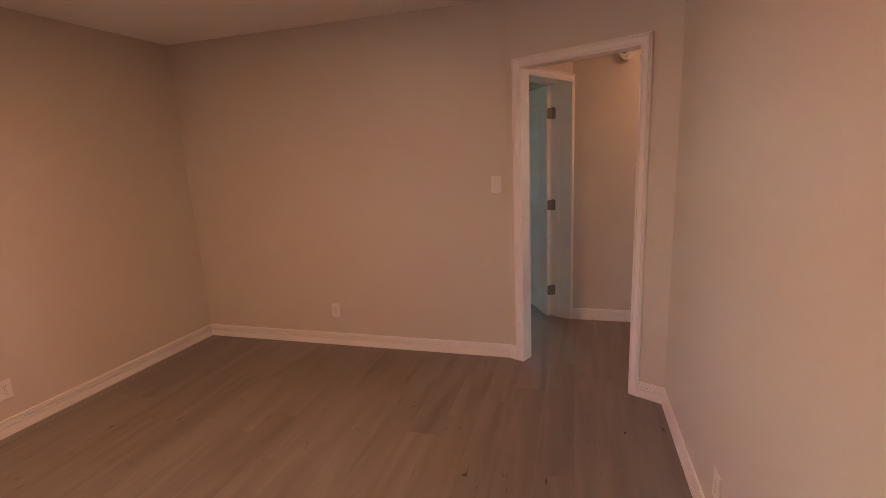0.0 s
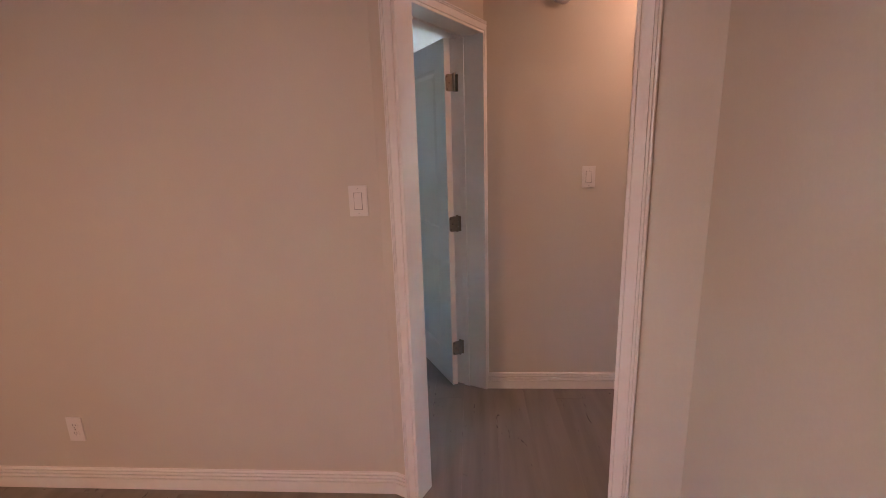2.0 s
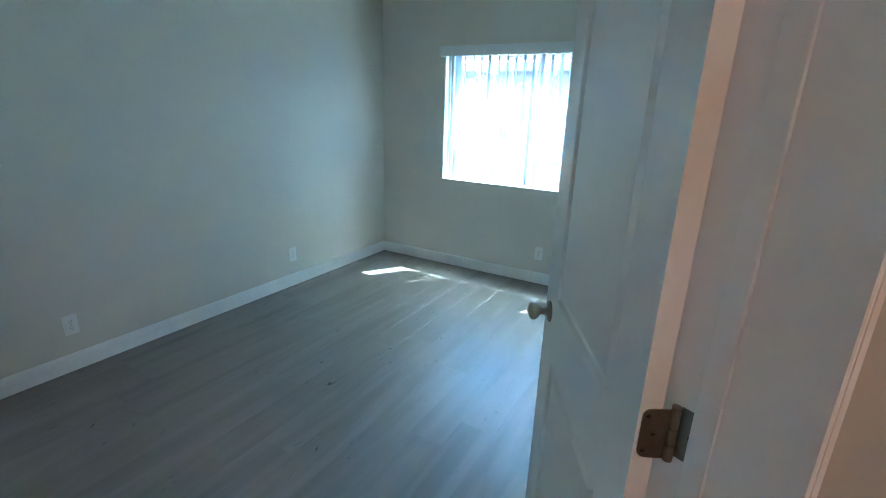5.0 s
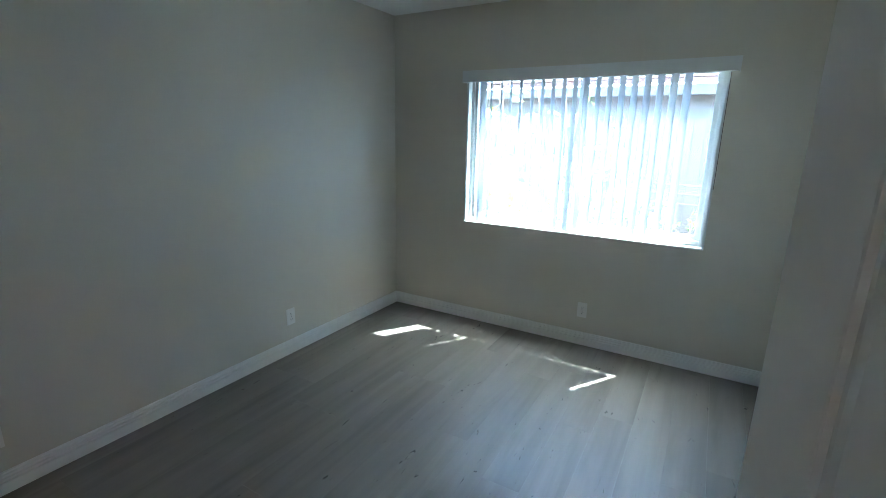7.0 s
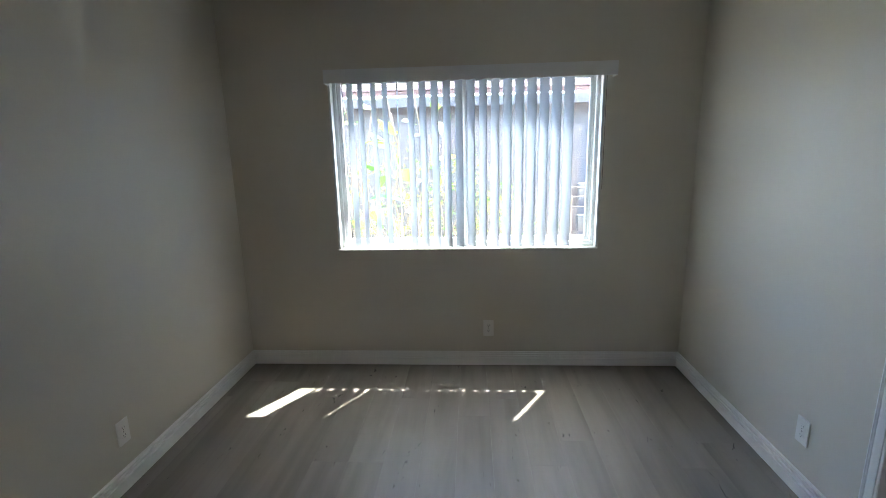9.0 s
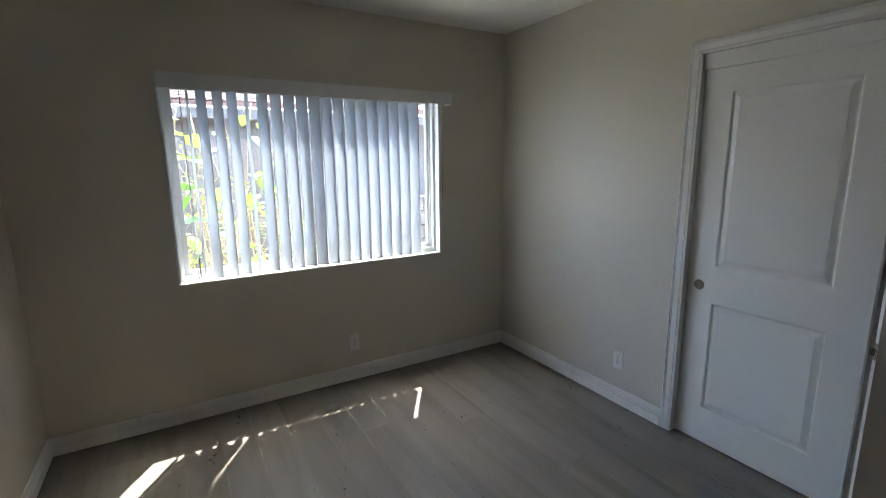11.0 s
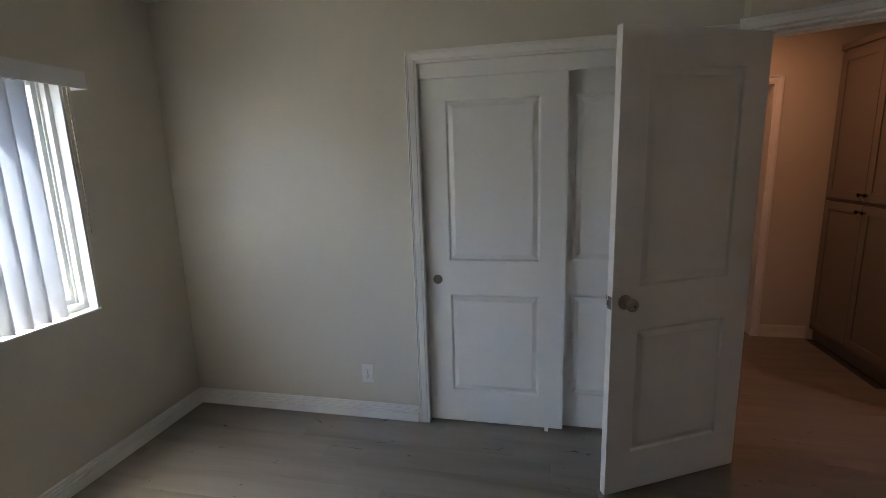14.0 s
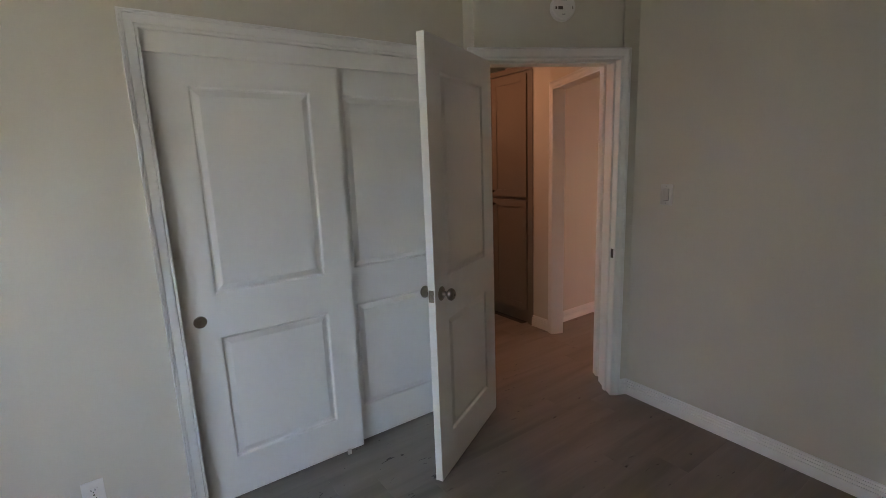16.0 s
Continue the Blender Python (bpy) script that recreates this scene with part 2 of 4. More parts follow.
def tube(points, radius, seg=8, taper=1.0):
    bm = bmesh.new()
    rings = []
    n = len(points)
    for i, p in enumerate(points):
        p = Vector(p)
        d = (Vector(points[min(i + 1, n - 1)]) - Vector(points[max(i - 1, 0)])).normalized()
        a = d.orthogonal().normalized()
        b = d.cross(a)
        r = radius * (1 + (taper - 1) * i / max(n - 1, 1))
        rings.append([bm.verts.new(p + r * (math.cos(2 * math.pi * k / seg) * a + math.sin(2 * math.pi * k / seg) * b)) for k in range(seg)])
    for a, b in zip(rings, rings[1:]):
        best = min(range(seg), key=lambda s: (a[0].co - b[s].co).length)
        for k in range(seg):
            bm.faces.new((a[k], a[(k + 1) % seg], b[(best + k + 1) % seg], b[(best + k) % seg]))
    bm.faces.new(rings[0])
    bm.faces.new(rings[-1])
    bmesh.ops.recalc_face_normals(bm, faces=bm.faces)
    return bm


def on_wall(x, y, z, nx, ny):
    """The pose of a thing on a wall: its x runs along the wall, its y stands out from it."""
    n = Vector((nx, ny, 0)).normalized()
    return Matrix(((n.y, n.x, 0, x), (-n.x, n.y, 0, y), (0, 0, 1, z), (0, 0, 0, 1)))


C26, S26 = math.cos(radians(26)), math.sin(radians(26))


def pq(p, q):
    """Plan place of a point of the skewed hall corner: p along the living room's slanted wall, q across it."""
    return (C26 * p + S26 * q, -S26 * p + C26 * q)


# ---- walls ----
H = 2.5
SOUTH_CORNER = pq(-2.448, 4.553)
wall("wall_south", "greige painted wall between living room and bedroom with a slanted end",
     ([(-2.95, 5.05), (-0.039, 5.05), pq(-2.148, 4.522), pq(-2.148, 4.61), pq(-2.258, 4.61), pq(-2.258, 4.62), pq(-2.448, 4.645), SOUTH_CORNER, (-2.95, 5.24)], -0.03, H),
     ([pq(-2.148, 4.522), pq(-1.345, 4.522), pq(-1.345, 4.61), pq(-2.148, 4.61)], 2.076, H),
     ([pq(-2.448, 4.655), pq(-2.258, 4.655), pq(-2.258, 5.494), pq(-2.448, 5.494)], 2.076, H))
CX, CY = 1.182, 5.945


def cs(s, d=0.0):
    """Plan place on the slanted wall of the far room's opening: s along it, d through it."""
    return (CX + C26 * s + S26 * d, CY - S26 * s + C26 * d)


wall("wall_hall_north", "greige painted hall wall beside the bedroom door",
     ([pq(-2.258, 5.494), pq(-2.258, 5.513), (CX, CY), cs(0.042), cs(0.042, 0.11), (1.05, 6.05), (0.415, 6.05), (0.415, 6.08), (0.315, 6.08), (0.315, 6.022), pq(-2.448, 5.513), pq(-2.448, 5.494)], -0.03, H),
     ([cs(0.042), cs(0.842), cs(0.842, 0.11), cs(0.042, 0.11)], 2.076, H))
wall("wall_closet", "greige painted bedroom wall round the closet opening",
     ([(0.315, 7.565), (0.415, 7.565), (0.415, 9.145), (0.315, 9.145)], -0.03, H),
     ([(0.315, 6.08), (0.415, 6.08), (0.415, 7.565), (0.315, 7.565)], 2.076, H))
wall("wall_closet_back", "greige painted wall behind the closet",
     ([(0.95, 6.05), (1.05, 6.05), (1.05, 9.145), (0.95, 9.145)], -0.03, H),
     ([(0.415, 7.9), (0.95, 7.9), (0.95, 8.0), (0.415, 8.0)], -0.03, H))
WX0, WX1, WZ0, WZ1 = -2.046, -0.275, 0.855, 2.02
wall("wall_north", "greige painted outer wall with the bedroom window",
     ([(-2.95, 9.145), (WX0, 9.145), (WX0, 9.30), (-2.95, 9.30)], -0.03, H),
     ([(WX1, 9.145), (6.2, 9.145), (6.2, 9.30), (WX1, 9.30)], -0.03, H),
     ([(WX0, 9.145), (WX1, 9.145), (WX1, 9.30), (WX0, 9.30)], -0.03, WZ0),
     ([(WX0, 9.145), (WX1, 9.145), (WX1, 9.30), (WX0, 9.30)], WZ1, H))
wall("wall_west", "greige painted long wall of living room and bedroom with a window opening",
     ([(-3.2, 0.6), (-2.95, 0.6), (-2.79, 5.05), (-2.785, 5.24), (-2.745, 9.145), (-2.745, 9.30), (-3.2, 9.30)], -0.03, H),
     ([(-3.2, -1.5), (-3.026, -1.5), (-2.979, -0.2), (-3.2, -0.2)], -0.03, H),
     ([(-3.2, -0.2), (-2.979, -0.2), (-2.95, 0.6), (-3.2, 0.6)], -0.03, 0.9),
     ([(-3.2, -0.2), (-2.979, -0.2), (-2.95, 0.6), (-3.2, 0.6)], 1.75, H))
wall("wall_east", "greige painted living room wall ending at the slanted doorway",
     ([(0.965, -1.5), (1.06, -1.5), (1.06, 4.709), pq(-1.29, 4.61), pq(-1.345, 4.61), pq(-1.345, 4.522), (0.945, 4.570)], -0.03, H))
wall("wall_hall_east", "greige painted end wall of the hall with the bathroom doorway",
     ([(2.045, 4.0), (2.145, 4.0), (2.145, 5.133), (2.045, 5.133)], -0.03, H),
     ([(2.045, 5.133), (2.145, 5.133), (2.145, 5.471), (2.045, 5.471)], 2.076, H),
     ([(2.045, 5.471), (6.2, 5.471), (6.2, 5.55), (2.2, 5.6), cs(0.842, 0.11), cs(0.842), (2.045, 5.524)], -0.03, H),
     ([(1.06, 4.0), (2.045, 4.0), (2.045, 4.1), (1.06, 4.1)], -0.03, H))
wall("wall_bathroom", "greige painted bathroom walls behind the vanity and the shower",
     ([(2.145, 4.45), (4.6, 4.45), (4.6, 4.55), (2.145, 4.55)], -0.03, H),
     ([(4.5, 4.55), (4.6, 4.55), (4.6, 5.471), (4.5, 5.471)], -0.03, H))
wall("wall_back", "greige painted end wall of the living room",
     ([(-3.2, -1.6), (1.06, -1.6), (1.06, -1.5), (-3.2, -1.5)], -0.03, H))
wall("wall_far_room", "greige painted outer wall of the far room with a window opening",
     ([(6.1, 5.55), (6.2, 5.55), (6.2, 7.15), (6.1, 7.15)], -0.03, H),
     ([(6.1, 7.85), (6.2, 7.85), (6.2, 9.145), (6.1, 9.145)], -0.03, H),
     ([(6.1, 7.15), (6.2, 7.15), (6.2, 7.85), (6.1, 7.85)], -0.03, 1.0),
     ([(6.1, 7.15), (6.2, 7.15), (6.2, 7.85), (6.1, 7.85)], 1.8, H))
structure(part("ceiling", box(-3.2, 6.2, -1.6, 9.30, H, H + 0.12), CEIL), "flat white painted ceiling", "ceiling")
bm = bmesh.new()
add_box(bm, -3.4, 6.4, 9.302, 9.47, 2.5, 2.56)
add_box(bm, -3.4, 6.4, 9.45, 9.49, 2.46, 2.6, 0.004)
structure(part("eave", bm, TRIM), "white painted roof eave above the window", "eave")


# ---- baseboards and door casings ----
BASE = ((0.0, 0.0), (0.015, 0.0), (0.015, 0.054), (0.003, 0.0515), (0.003, 0.0585), (0.0138, 0.0600), (0.0138, 0.0720), (0.003, 0.0700), (0.003, 0.0765), (0.0122, 0.0780), (0.0122, 0.0885), (0.0025, 0.0868), (0.0025, 0.0920), (0.0095, 0.0935), (0.0085, 0.1000), (0.0, 0.1025))


def baseboard(points, label="white ridged baseboard along the wall foot"):
    """Swept along wall faces in plan, standing out to the left of the way."""
    pts = [Vector(p) for p in points]
    bm = bmesh.new()
    rows = []
    for i, p in enumerate(pts):
        ways = []
        if i > 0:
            ways.append((p - pts[i - 1]).normalized())
        if i < len(pts) - 1:
            ways.append((pts[i + 1] - p).normalized())
        sides = [Vector((-w.y, w.x)) for w in ways]
        m = sum(sides, Vector((0, 0))).normalized()
        m = m / max(m.dot(sides[0]), 0.2)
        rows.append([bm.verts.new((p.x + m.x * d, p.y + m.y * d, z + 0.0005)) for d, z in BASE])
    k = len(BASE)
    for a, b in zip(rows, rows[1:]):
        for j in range(k):
            bm.faces.new((a[j], b[j], b[(j + 1) % k], a[(j + 1) % k]))
    bm.faces.new(rows[0])
    bm.faces.new(rows[-1])
    bmesh.ops.recalc_face_normals(bm, faces=bm.faces)
    return structure(part("baseboard", bm, TRIM), label, "baseboard")


A_R, A_L = pq(-1.303, 4.522), pq(-2.19, 4.522)
baseboard([(0.965, -1.5), (0.945, 4.570), A_R])
baseboard([A_L, (-0.039, 5.05), (-2.79, 5.05), (-3.026, -1.5), (0.965, -1.5)])
baseboard([(0.315, 7.617), (0.315, 9.145), (-2.745, 9.145), (-2.785, 5.236), SOUTH_CORNER, pq(-2.448, 4.612)])
baseboard([pq(-1.303, 4.61), pq(-1.29, 4.61), (1.058, 4.709)])
baseboard([(2.045, 4.74), (2.045, 5.089)])
baseboard([(CX, CY), (0.395, CY)])
baseboard([(6.1, 9.145), (1.05, 9.145), (1.05, 6.12)])

CAS = ((0.0, 0.0), (0.0, 0.009), (0.003, 0.011), (0.0105, 0.0115), (0.012, 0.0065), (0.0145, 0.0065), (0.0155, 0.0120), (0.034, 0.0150), (0.0435, 0.0160), (0.0445, 0.0105), (0.0468, 0.0105), (0.0475, 0.0165), (0.0525, 0.0178), (0.0535, 0.0115), (0.0555, 0.0115), (0.0562, 0.0175), (0.060, 0.0175), (0.062, 0.0155), (0.062, 0.0))


def casing(parent, w, h, flip=0.0, one_leg=False):
    """Two legs and a head, mitred. flip: the wall's depth for the far side. one_leg: the near leg has no room."""
    def put(rows, name):
        bm = bmesh.new()
        rings = [[bm.verts.new(c) for c in row] for row in rows]
        k = len(CAS)
        for a, b in zip(rings, rings[1:]):
            for j in range(k):
                bm.faces.new((a[j], b[j], b[(j + 1) % k], a[(j + 1) % k]))
        bm.faces.new(rings[0])
        bm.faces.new(rings[-1])
        bmesh.ops.recalc_face_normals(bm, faces=bm.faces)
        part(name, bm, TRIM, parent)

    def dep(d):
        return d if not flip else -flip - d

    if not one_leg:
        put([[(-u, dep(d), 0.001) for u, d in CAS], [(-u, dep(d), h + u) for u, d in CAS]], "casing_leg")
    put([[(w + u, dep(d), 0.001) for u, d in CAS], [(w + u, dep(d), h + u) for u, d in CAS]], "casing_leg")
    put([[(-u, dep(d), h + u) for u, d in CAS], [(w + u, dep(d), h + u) for u, d in CAS]], "casing_head")


def door_frame(name, origin, normal, w, h, depth, label, back=True, stop=0.0, splay=0.0):
    f = new(name)
    f.matrix_basis = on_wall(*origin, 0, *normal)
    structure(f, label, "door frame")
    casing(f, w, h)
    if back:
        casing(f, w, h, depth, bool(splay))
    for x0, x1 in ((-0.019, 0.0), (w, w + 0.019)):
        bm = bmesh.new()
        slip = splay if x0 < 0 else 0.0
        add_prism(bm, [(x0, 0.001), (x0 - slip, -depth - 0.001), (x1 - slip, -depth - 0.001), (x1, 0.001)], 0.001, h + 0.019)
        bmesh.ops.recalc_face_normals(bm, faces=bm.faces)
        part("jamb", bm, TRIM, f)
    part("head_jamb", box(0.0, w, -depth - 0.001, 0.001, h, h + 0.019), TRIM, f)
    if stop:
        for x0, x1 in ((-0.006, 0.007), (w - 0.011, w)):
            part("door_stop", box(x0, x1, -stop - 0.034, -stop, 0.001, h - 0.0005, 0.003), TRIM, f)
        part("door_stop", box(0.011, w - 0.011, -stop - 0.034, -stop, h - 0.011, h, 0.003), TRIM, f)
    return f


NB, NA = (-C26, S26), (-S26, -C26)
DH = 2.056
door_frame("door_1", pq(-1.365, 4.522), NA, 0.763, DH, 0.088, "white cased doorway without a door in a slanted wall")
bed_frame = door_frame("door_2", pq(-2.448, 4.668), NB, 0.820, DH, 0.19, "white cased bedroom doorway with an open door", stop=0.052, splay=0.023)
door_frame("door_3", cs(0.822), NA, 0.76, DH, 0.11, "white cased opening from the hall to the far room")
door_frame("door_5", (2.045, 5.152), (-1, 0), 0.30, DH, 0.1, "white cased bathroom doorway at the hall end", back=False)
closet_frame = door_frame("door_4", (0.315, 6.097), (-1, 0), 1.452, DH, 0.1, "white cased closet opening with sliding doors", back=False)
part("fascia", box(0.001, 1.451, -0.022, -0.004, 1.978, 2.055, 0.002), TRIM, closet_frame)
part("track", box(0.001, 1.451, -0.095, -0.024, 2.02, 2.055), TRIM, closet_frame)
strike = part("strike_plate", box(-0.0005, 0.0015, -0.034, -0.006, 0.905, 0.962, 0.0005), SCREW, bed_frame, "small dark metal strike plate")
part("strike_hole", box(0.001, 0.002, -0.026, -0.014, 0.922, 0.946), DARK, strike)


# ---- doors ----
def moulded_face(bm, w, h, panels, y, out):
    """One face of a moulded door: flat rails and stiles, sunk and raised panels. out: +1 or -1, the way that it faces along y."""
    xl, xr = panels[0][0], panels[0][1]
    xs = [0, xl, xr, w]
    zs = [0] + [z for _, _, a, b in panels for z in (a, b)] + [h]
    grid = [[bm.verts.new((x, y, z)) for x in xs] for z in zs]
    for r in range(len(zs) - 1):
        for c in range(3):
            q = (grid[r][c], grid[r][c + 1], grid[r + 1][c + 1], grid[r + 1][c])
            if c == 1 and r % 2 == 1:
                ring = list(q)
                for inset, depth in ((0.004, 0.0015), (0.010, 0.0100), (0.017, 0.0100), (0.040, 0.002)):
                    x0, x1, z0, z1 = xl + inset, xr - inset, zs[r] + inset, zs[r + 1] - inset
                    nxt = [bm.verts.new((x, y - out * depth, z)) for x, z in ((x0, z0), (x1, z0), (x1, z1), (x0, z1))]
                    for k in range(4):
                        bm.faces.new((ring[k], ring[(k + 1) % 4], nxt[(k + 1) % 4], nxt[k]))
                    ring = nxt
                bm.faces.new(ring)
            else:
                bm.faces.new(q)
    return grid


def door_leaf(w, h, t, stile=0.128):
    panels = [(stile, w - stile, 0.195, 0.79), (stile, w - stile, 0.985, h - 0.075 - 0.065)]
    bm = bmesh.new()
    a, b = moulded_face(bm, w, h, panels, t, 1), moulded_face(bm, w, h, panels, 0, -1)
    for r in range(len(a) - 1):
        for c in (0, 3):
            bm.faces.new((a[r][c], a[r + 1][c], b[r + 1][c], b[r][c]))
    for r in (0, len(a) - 1):
        for c in range(3):
            bm.faces.new((a[r][c], a[r][c + 1], b[r][c + 1], b[r][c]))
    bmesh.ops.recalc_face_normals(bm, faces=bm.faces)
    return bm


KNOB = ((0.0, 0.0), (0.033, 0.0), (0.033, 0.003), (0.030, 0.006), (0.017, 0.009), (0.0125, 0.012), (0.0115, 0.026), (0.0135, 0.032), (0.022, 0.037), (0.0275, 0.044), (0.0285, 0.051), (0.0265, 0.058), (0.020, 0.064), (0.008, 0.0665), (0.0, 0.067))


def bedroom_door():
    d = tagged(new("bedroom_door"), "white two-panel bedroom door standing wide open", "door")
    w, h, t, g = 0.740, 2.036, 0.035, 0.020
    d.matrix_basis = Matrix.Translation((*pq(-2.417, 5.469), 0.012)) @ Matrix.Rotation(radians(118.0), 4, "Z")
    part("leaf", turned(door_leaf(w, h, t), Matrix.Translation((0.003, g, 0))), DOORP, d)
    for side, y in ((1, g + t), (-1, g)):
        k = part("knob", turned(lathe(KNOB), Matrix.Translation((w - 0.060, y, 0.925)) @ Matrix.Rotation(radians(-90 * side), 4, "X")), NICKEL, d, "worn nickel round door knob", True)
        if side > 0:
            part("keyhole", turned(lathe([(0, 0.067), (0.006, 0.067), (0.006, 0.0685), (0, 0.0685)], 12), Matrix.Translation((w - 0.060, y, 0.925)) @ Matrix.Rotation(radians(-90), 4, "X")), SCREW, k)
    latch = part("latch_plate", box(w + 0.0025, w + 0.0042, g + 0.005, g + 0.030, 0.897, 0.953, 0.0006), NICKEL, d, "nickel latch plate in the door edge")
    part("latch_bolt", box(w + 0.004, w + 0.014, g + 0.011, g + 0.024, 0.913, 0.937, 0.003), NICKEL, latch)
    for z in (0.258, 1.041, 1.823):
        hg = part("hinge", turned(lathe([(0, -0.046), (0.0075, -0.046), (0.0075, -0.018), (0.0055, -0.018), (0.0055, -0.015), (0.0075, -0.015), (0.0075, 0.012), (0.0055, 0.012), (0.0055, 0.015), (0.0075, 0.015), (0.0075, 0.046), (0.0075, 0.047), (0.0075, 0.052), (0, 0.053)], 14), Matrix.Translation((0, 0, z - 0.012))), NICKEL, d, "worn nickel butt hinge")
        part("hinge_plate", rounded_plate(0.001, 0.003, 0.004, 0.049, z - 0.057, z + 0.033, True), NICKEL, hg)
        jamb_turn = Matrix.Rotation(radians(-118.0 - 26), 4, "Z")
        part("hinge_plate", turned(rounded_plate(0.0, 0.046, 0.0155, 0.0188, z - 0.057, z + 0.033, False), jamb_turn), NICKEL, hg)
        for dz in (-0.032, 0.0, 0.032):
            off = 0.026 if dz else 0.014
            part("screw", turned(lathe([(0, 0), (0.0042, 0), (0.003, 0.0012), (0, 0.0012)], 10), Matrix.Translation((0.001, 0.014 + off, z - 0.012 + dz)) @ Matrix.Rotation(radians(-90), 4, "Y")), SCREW, hg)
            part("screw", turned(lathe([(0, 0), (0.0042, 0), (0.003, 0.0012), (0, 0.0012)], 10), jamb_turn @ Matrix.Translation((0.006 + off, 0.0155, z - 0.012 + dz)) @ Matrix.Rotation(radians(90), 4, "X")), SCREW, hg)
    return d


def rounded_plate(x0, x1, y0, y1, z0, z1, along_y):
    """A hinge leaf with its two free corners rounded."""
    r, pts = 0.014, []
    a0, a1 = (y0, y1) if along_y else (x0, x1)
    pts += [(a0, z0)]
    pts += [(a1 - r + r * math.sin(k * math.pi / 8), z0 + r - r * math.cos(k * math.pi / 8)) for k in range(5)]
    pts += [(a1 - r + r * math.cos(k * math.pi / 8), z1 - r + r * math.sin(k * math.pi / 8)) for k in range(5)]
    pts += [(a0, z1)]
    bm = bmesh.new()
    b0, b1 = (x0, x1) if along_y else (y0, y1)
    lo = [bm.verts.new((b0, a, z) if along_y else (a, b0, z)) for a, z in pts]
    hi = [bm.verts.new((b1, a, z) if along_y else (a, b1, z)) for a, z in pts]
    for k in range(len(pts)):
        j = (k + 1) % len(pts)
        bm.faces.new((lo[k], lo[j], hi[j], hi[k]))
    bm.faces.new(lo)
    bm.faces.new(hi)
    bmesh.ops.recalc_face_normals(bm, faces=bm.faces)
    return bm


bedroom_door()


def closet_door(y, x, label, pull_y):
    """A sliding leaf whose face looks towards the bedroom."""
    d = tagged(new("closet_door"), label, "closet door", "sliding closet doors")
    d.matrix_basis = on_wall(x, y, 0.012, -1, 0)
    part("leaf", turned(door_leaf(0.772, 1.995, 0.033, 0.135), Matrix.Translation((0, -0.033, 0))), DOORP, d)
    p = part("finger_pull", turned(lathe([(0, 0.0004), (0.020, 0.0006), (0.0215, 0.001), (0.0235, 0.0025), (0.0265, 0.002), (0.027, 0.0)], 28), Matrix.Translation((pull_y, 0.0002, 0.876)) @ Matrix.Rotation(radians(-90), 4, "X")), NICKEL, d, "round satin nickel finger pull", True)
    return d


closet_door(6.773, 0.342, "white two-panel sliding closet door, in front", 0.707)
closet_door(6.100, 0.384, "white two-panel sliding closet door, behind the other", 0.065)
guide = tagged(part("floor_guide", box(0.322, 0.336, 6.855, 6.875, 0.0005, 0.026, 0.003), PLASTIC), "small white plastic closet door floor guide", "floor guide")


# ---- linen cabinet in the hall ----
def linen_cabinet():
    c = tagged(new("linen_cabinet"), "tall taupe built-in linen cabinet with four shaker doors", "cabinet")
    c.matrix_basis = on_wall(1.062, 4.712, 0, 0, 1)
    w, h = 0.98, 2.27
    part("body", box(0.0, w, -0.55, -0.002, 0.09, h, 0.002), TAUPE, c)
    part("toe_kick", box(0.0, w, -0.54, -0.03, 0.001, 0.09), TAUPE, c)
    crown = bmesh.new()
    add_box(crown, -0.0, w, -0.02, 0.018, h - 0.01, h + 0.035, 0.006)
    part("crown_moulding", crown, TAUPE, c)
    part("side_stile", box(-0.012, 0.05, -0.03, 0.006, 0.001, h - 0.01, 0.003), TAUPE, c)
    part("side_stile", box(w - 0.03, w, -0.03, 0.003, 0.09, h - 0.01, 0.003), TAUPE, c)
    dw = 0.442
    for k in range(2):
        x0 = 0.054 + k * (dw + 0.004)
        for z0, z1, kz in ((0.135, 1.155, 1.11), (1.185, 2.235, 1.23)):
            bm = bmesh.new()
            add_box(bm, x0, x0 + dw, 0.0, 0.012, z0, z1)
            s = 0.06
            for a0, a1, b0, b1 in ((x0, x0 + s, z0, z1), (x0 + dw - s, x0 + dw, z0, z1), (x0 + s, x0 + dw - s, z0, z0 + s), (x0 + s, x0 + dw - s, z1 - s, z1)):
                add_box(bm, a0, a1, 0.0121, 0.02, b0, b1, 0.0015)
            leaf = part("door", bm, TAUPE, c)
            kx = x0 + dw - 0.03 if k == 0 else x0 + 0.03
            part("knob", turned(lathe([(0, 0), (0.006, 0), (0.005, 0.012), (0.013, 0.018), (0.014, 0.024), (0.01, 0.028), (0, 0.029)], 16), Matrix.Translation((kx, 0.02, kz)) @ Matrix.Rotation(radians(-90), 4, "X")), BLACKM, leaf, "small dark bronze knob", True)
    return c


linen_cabinet()


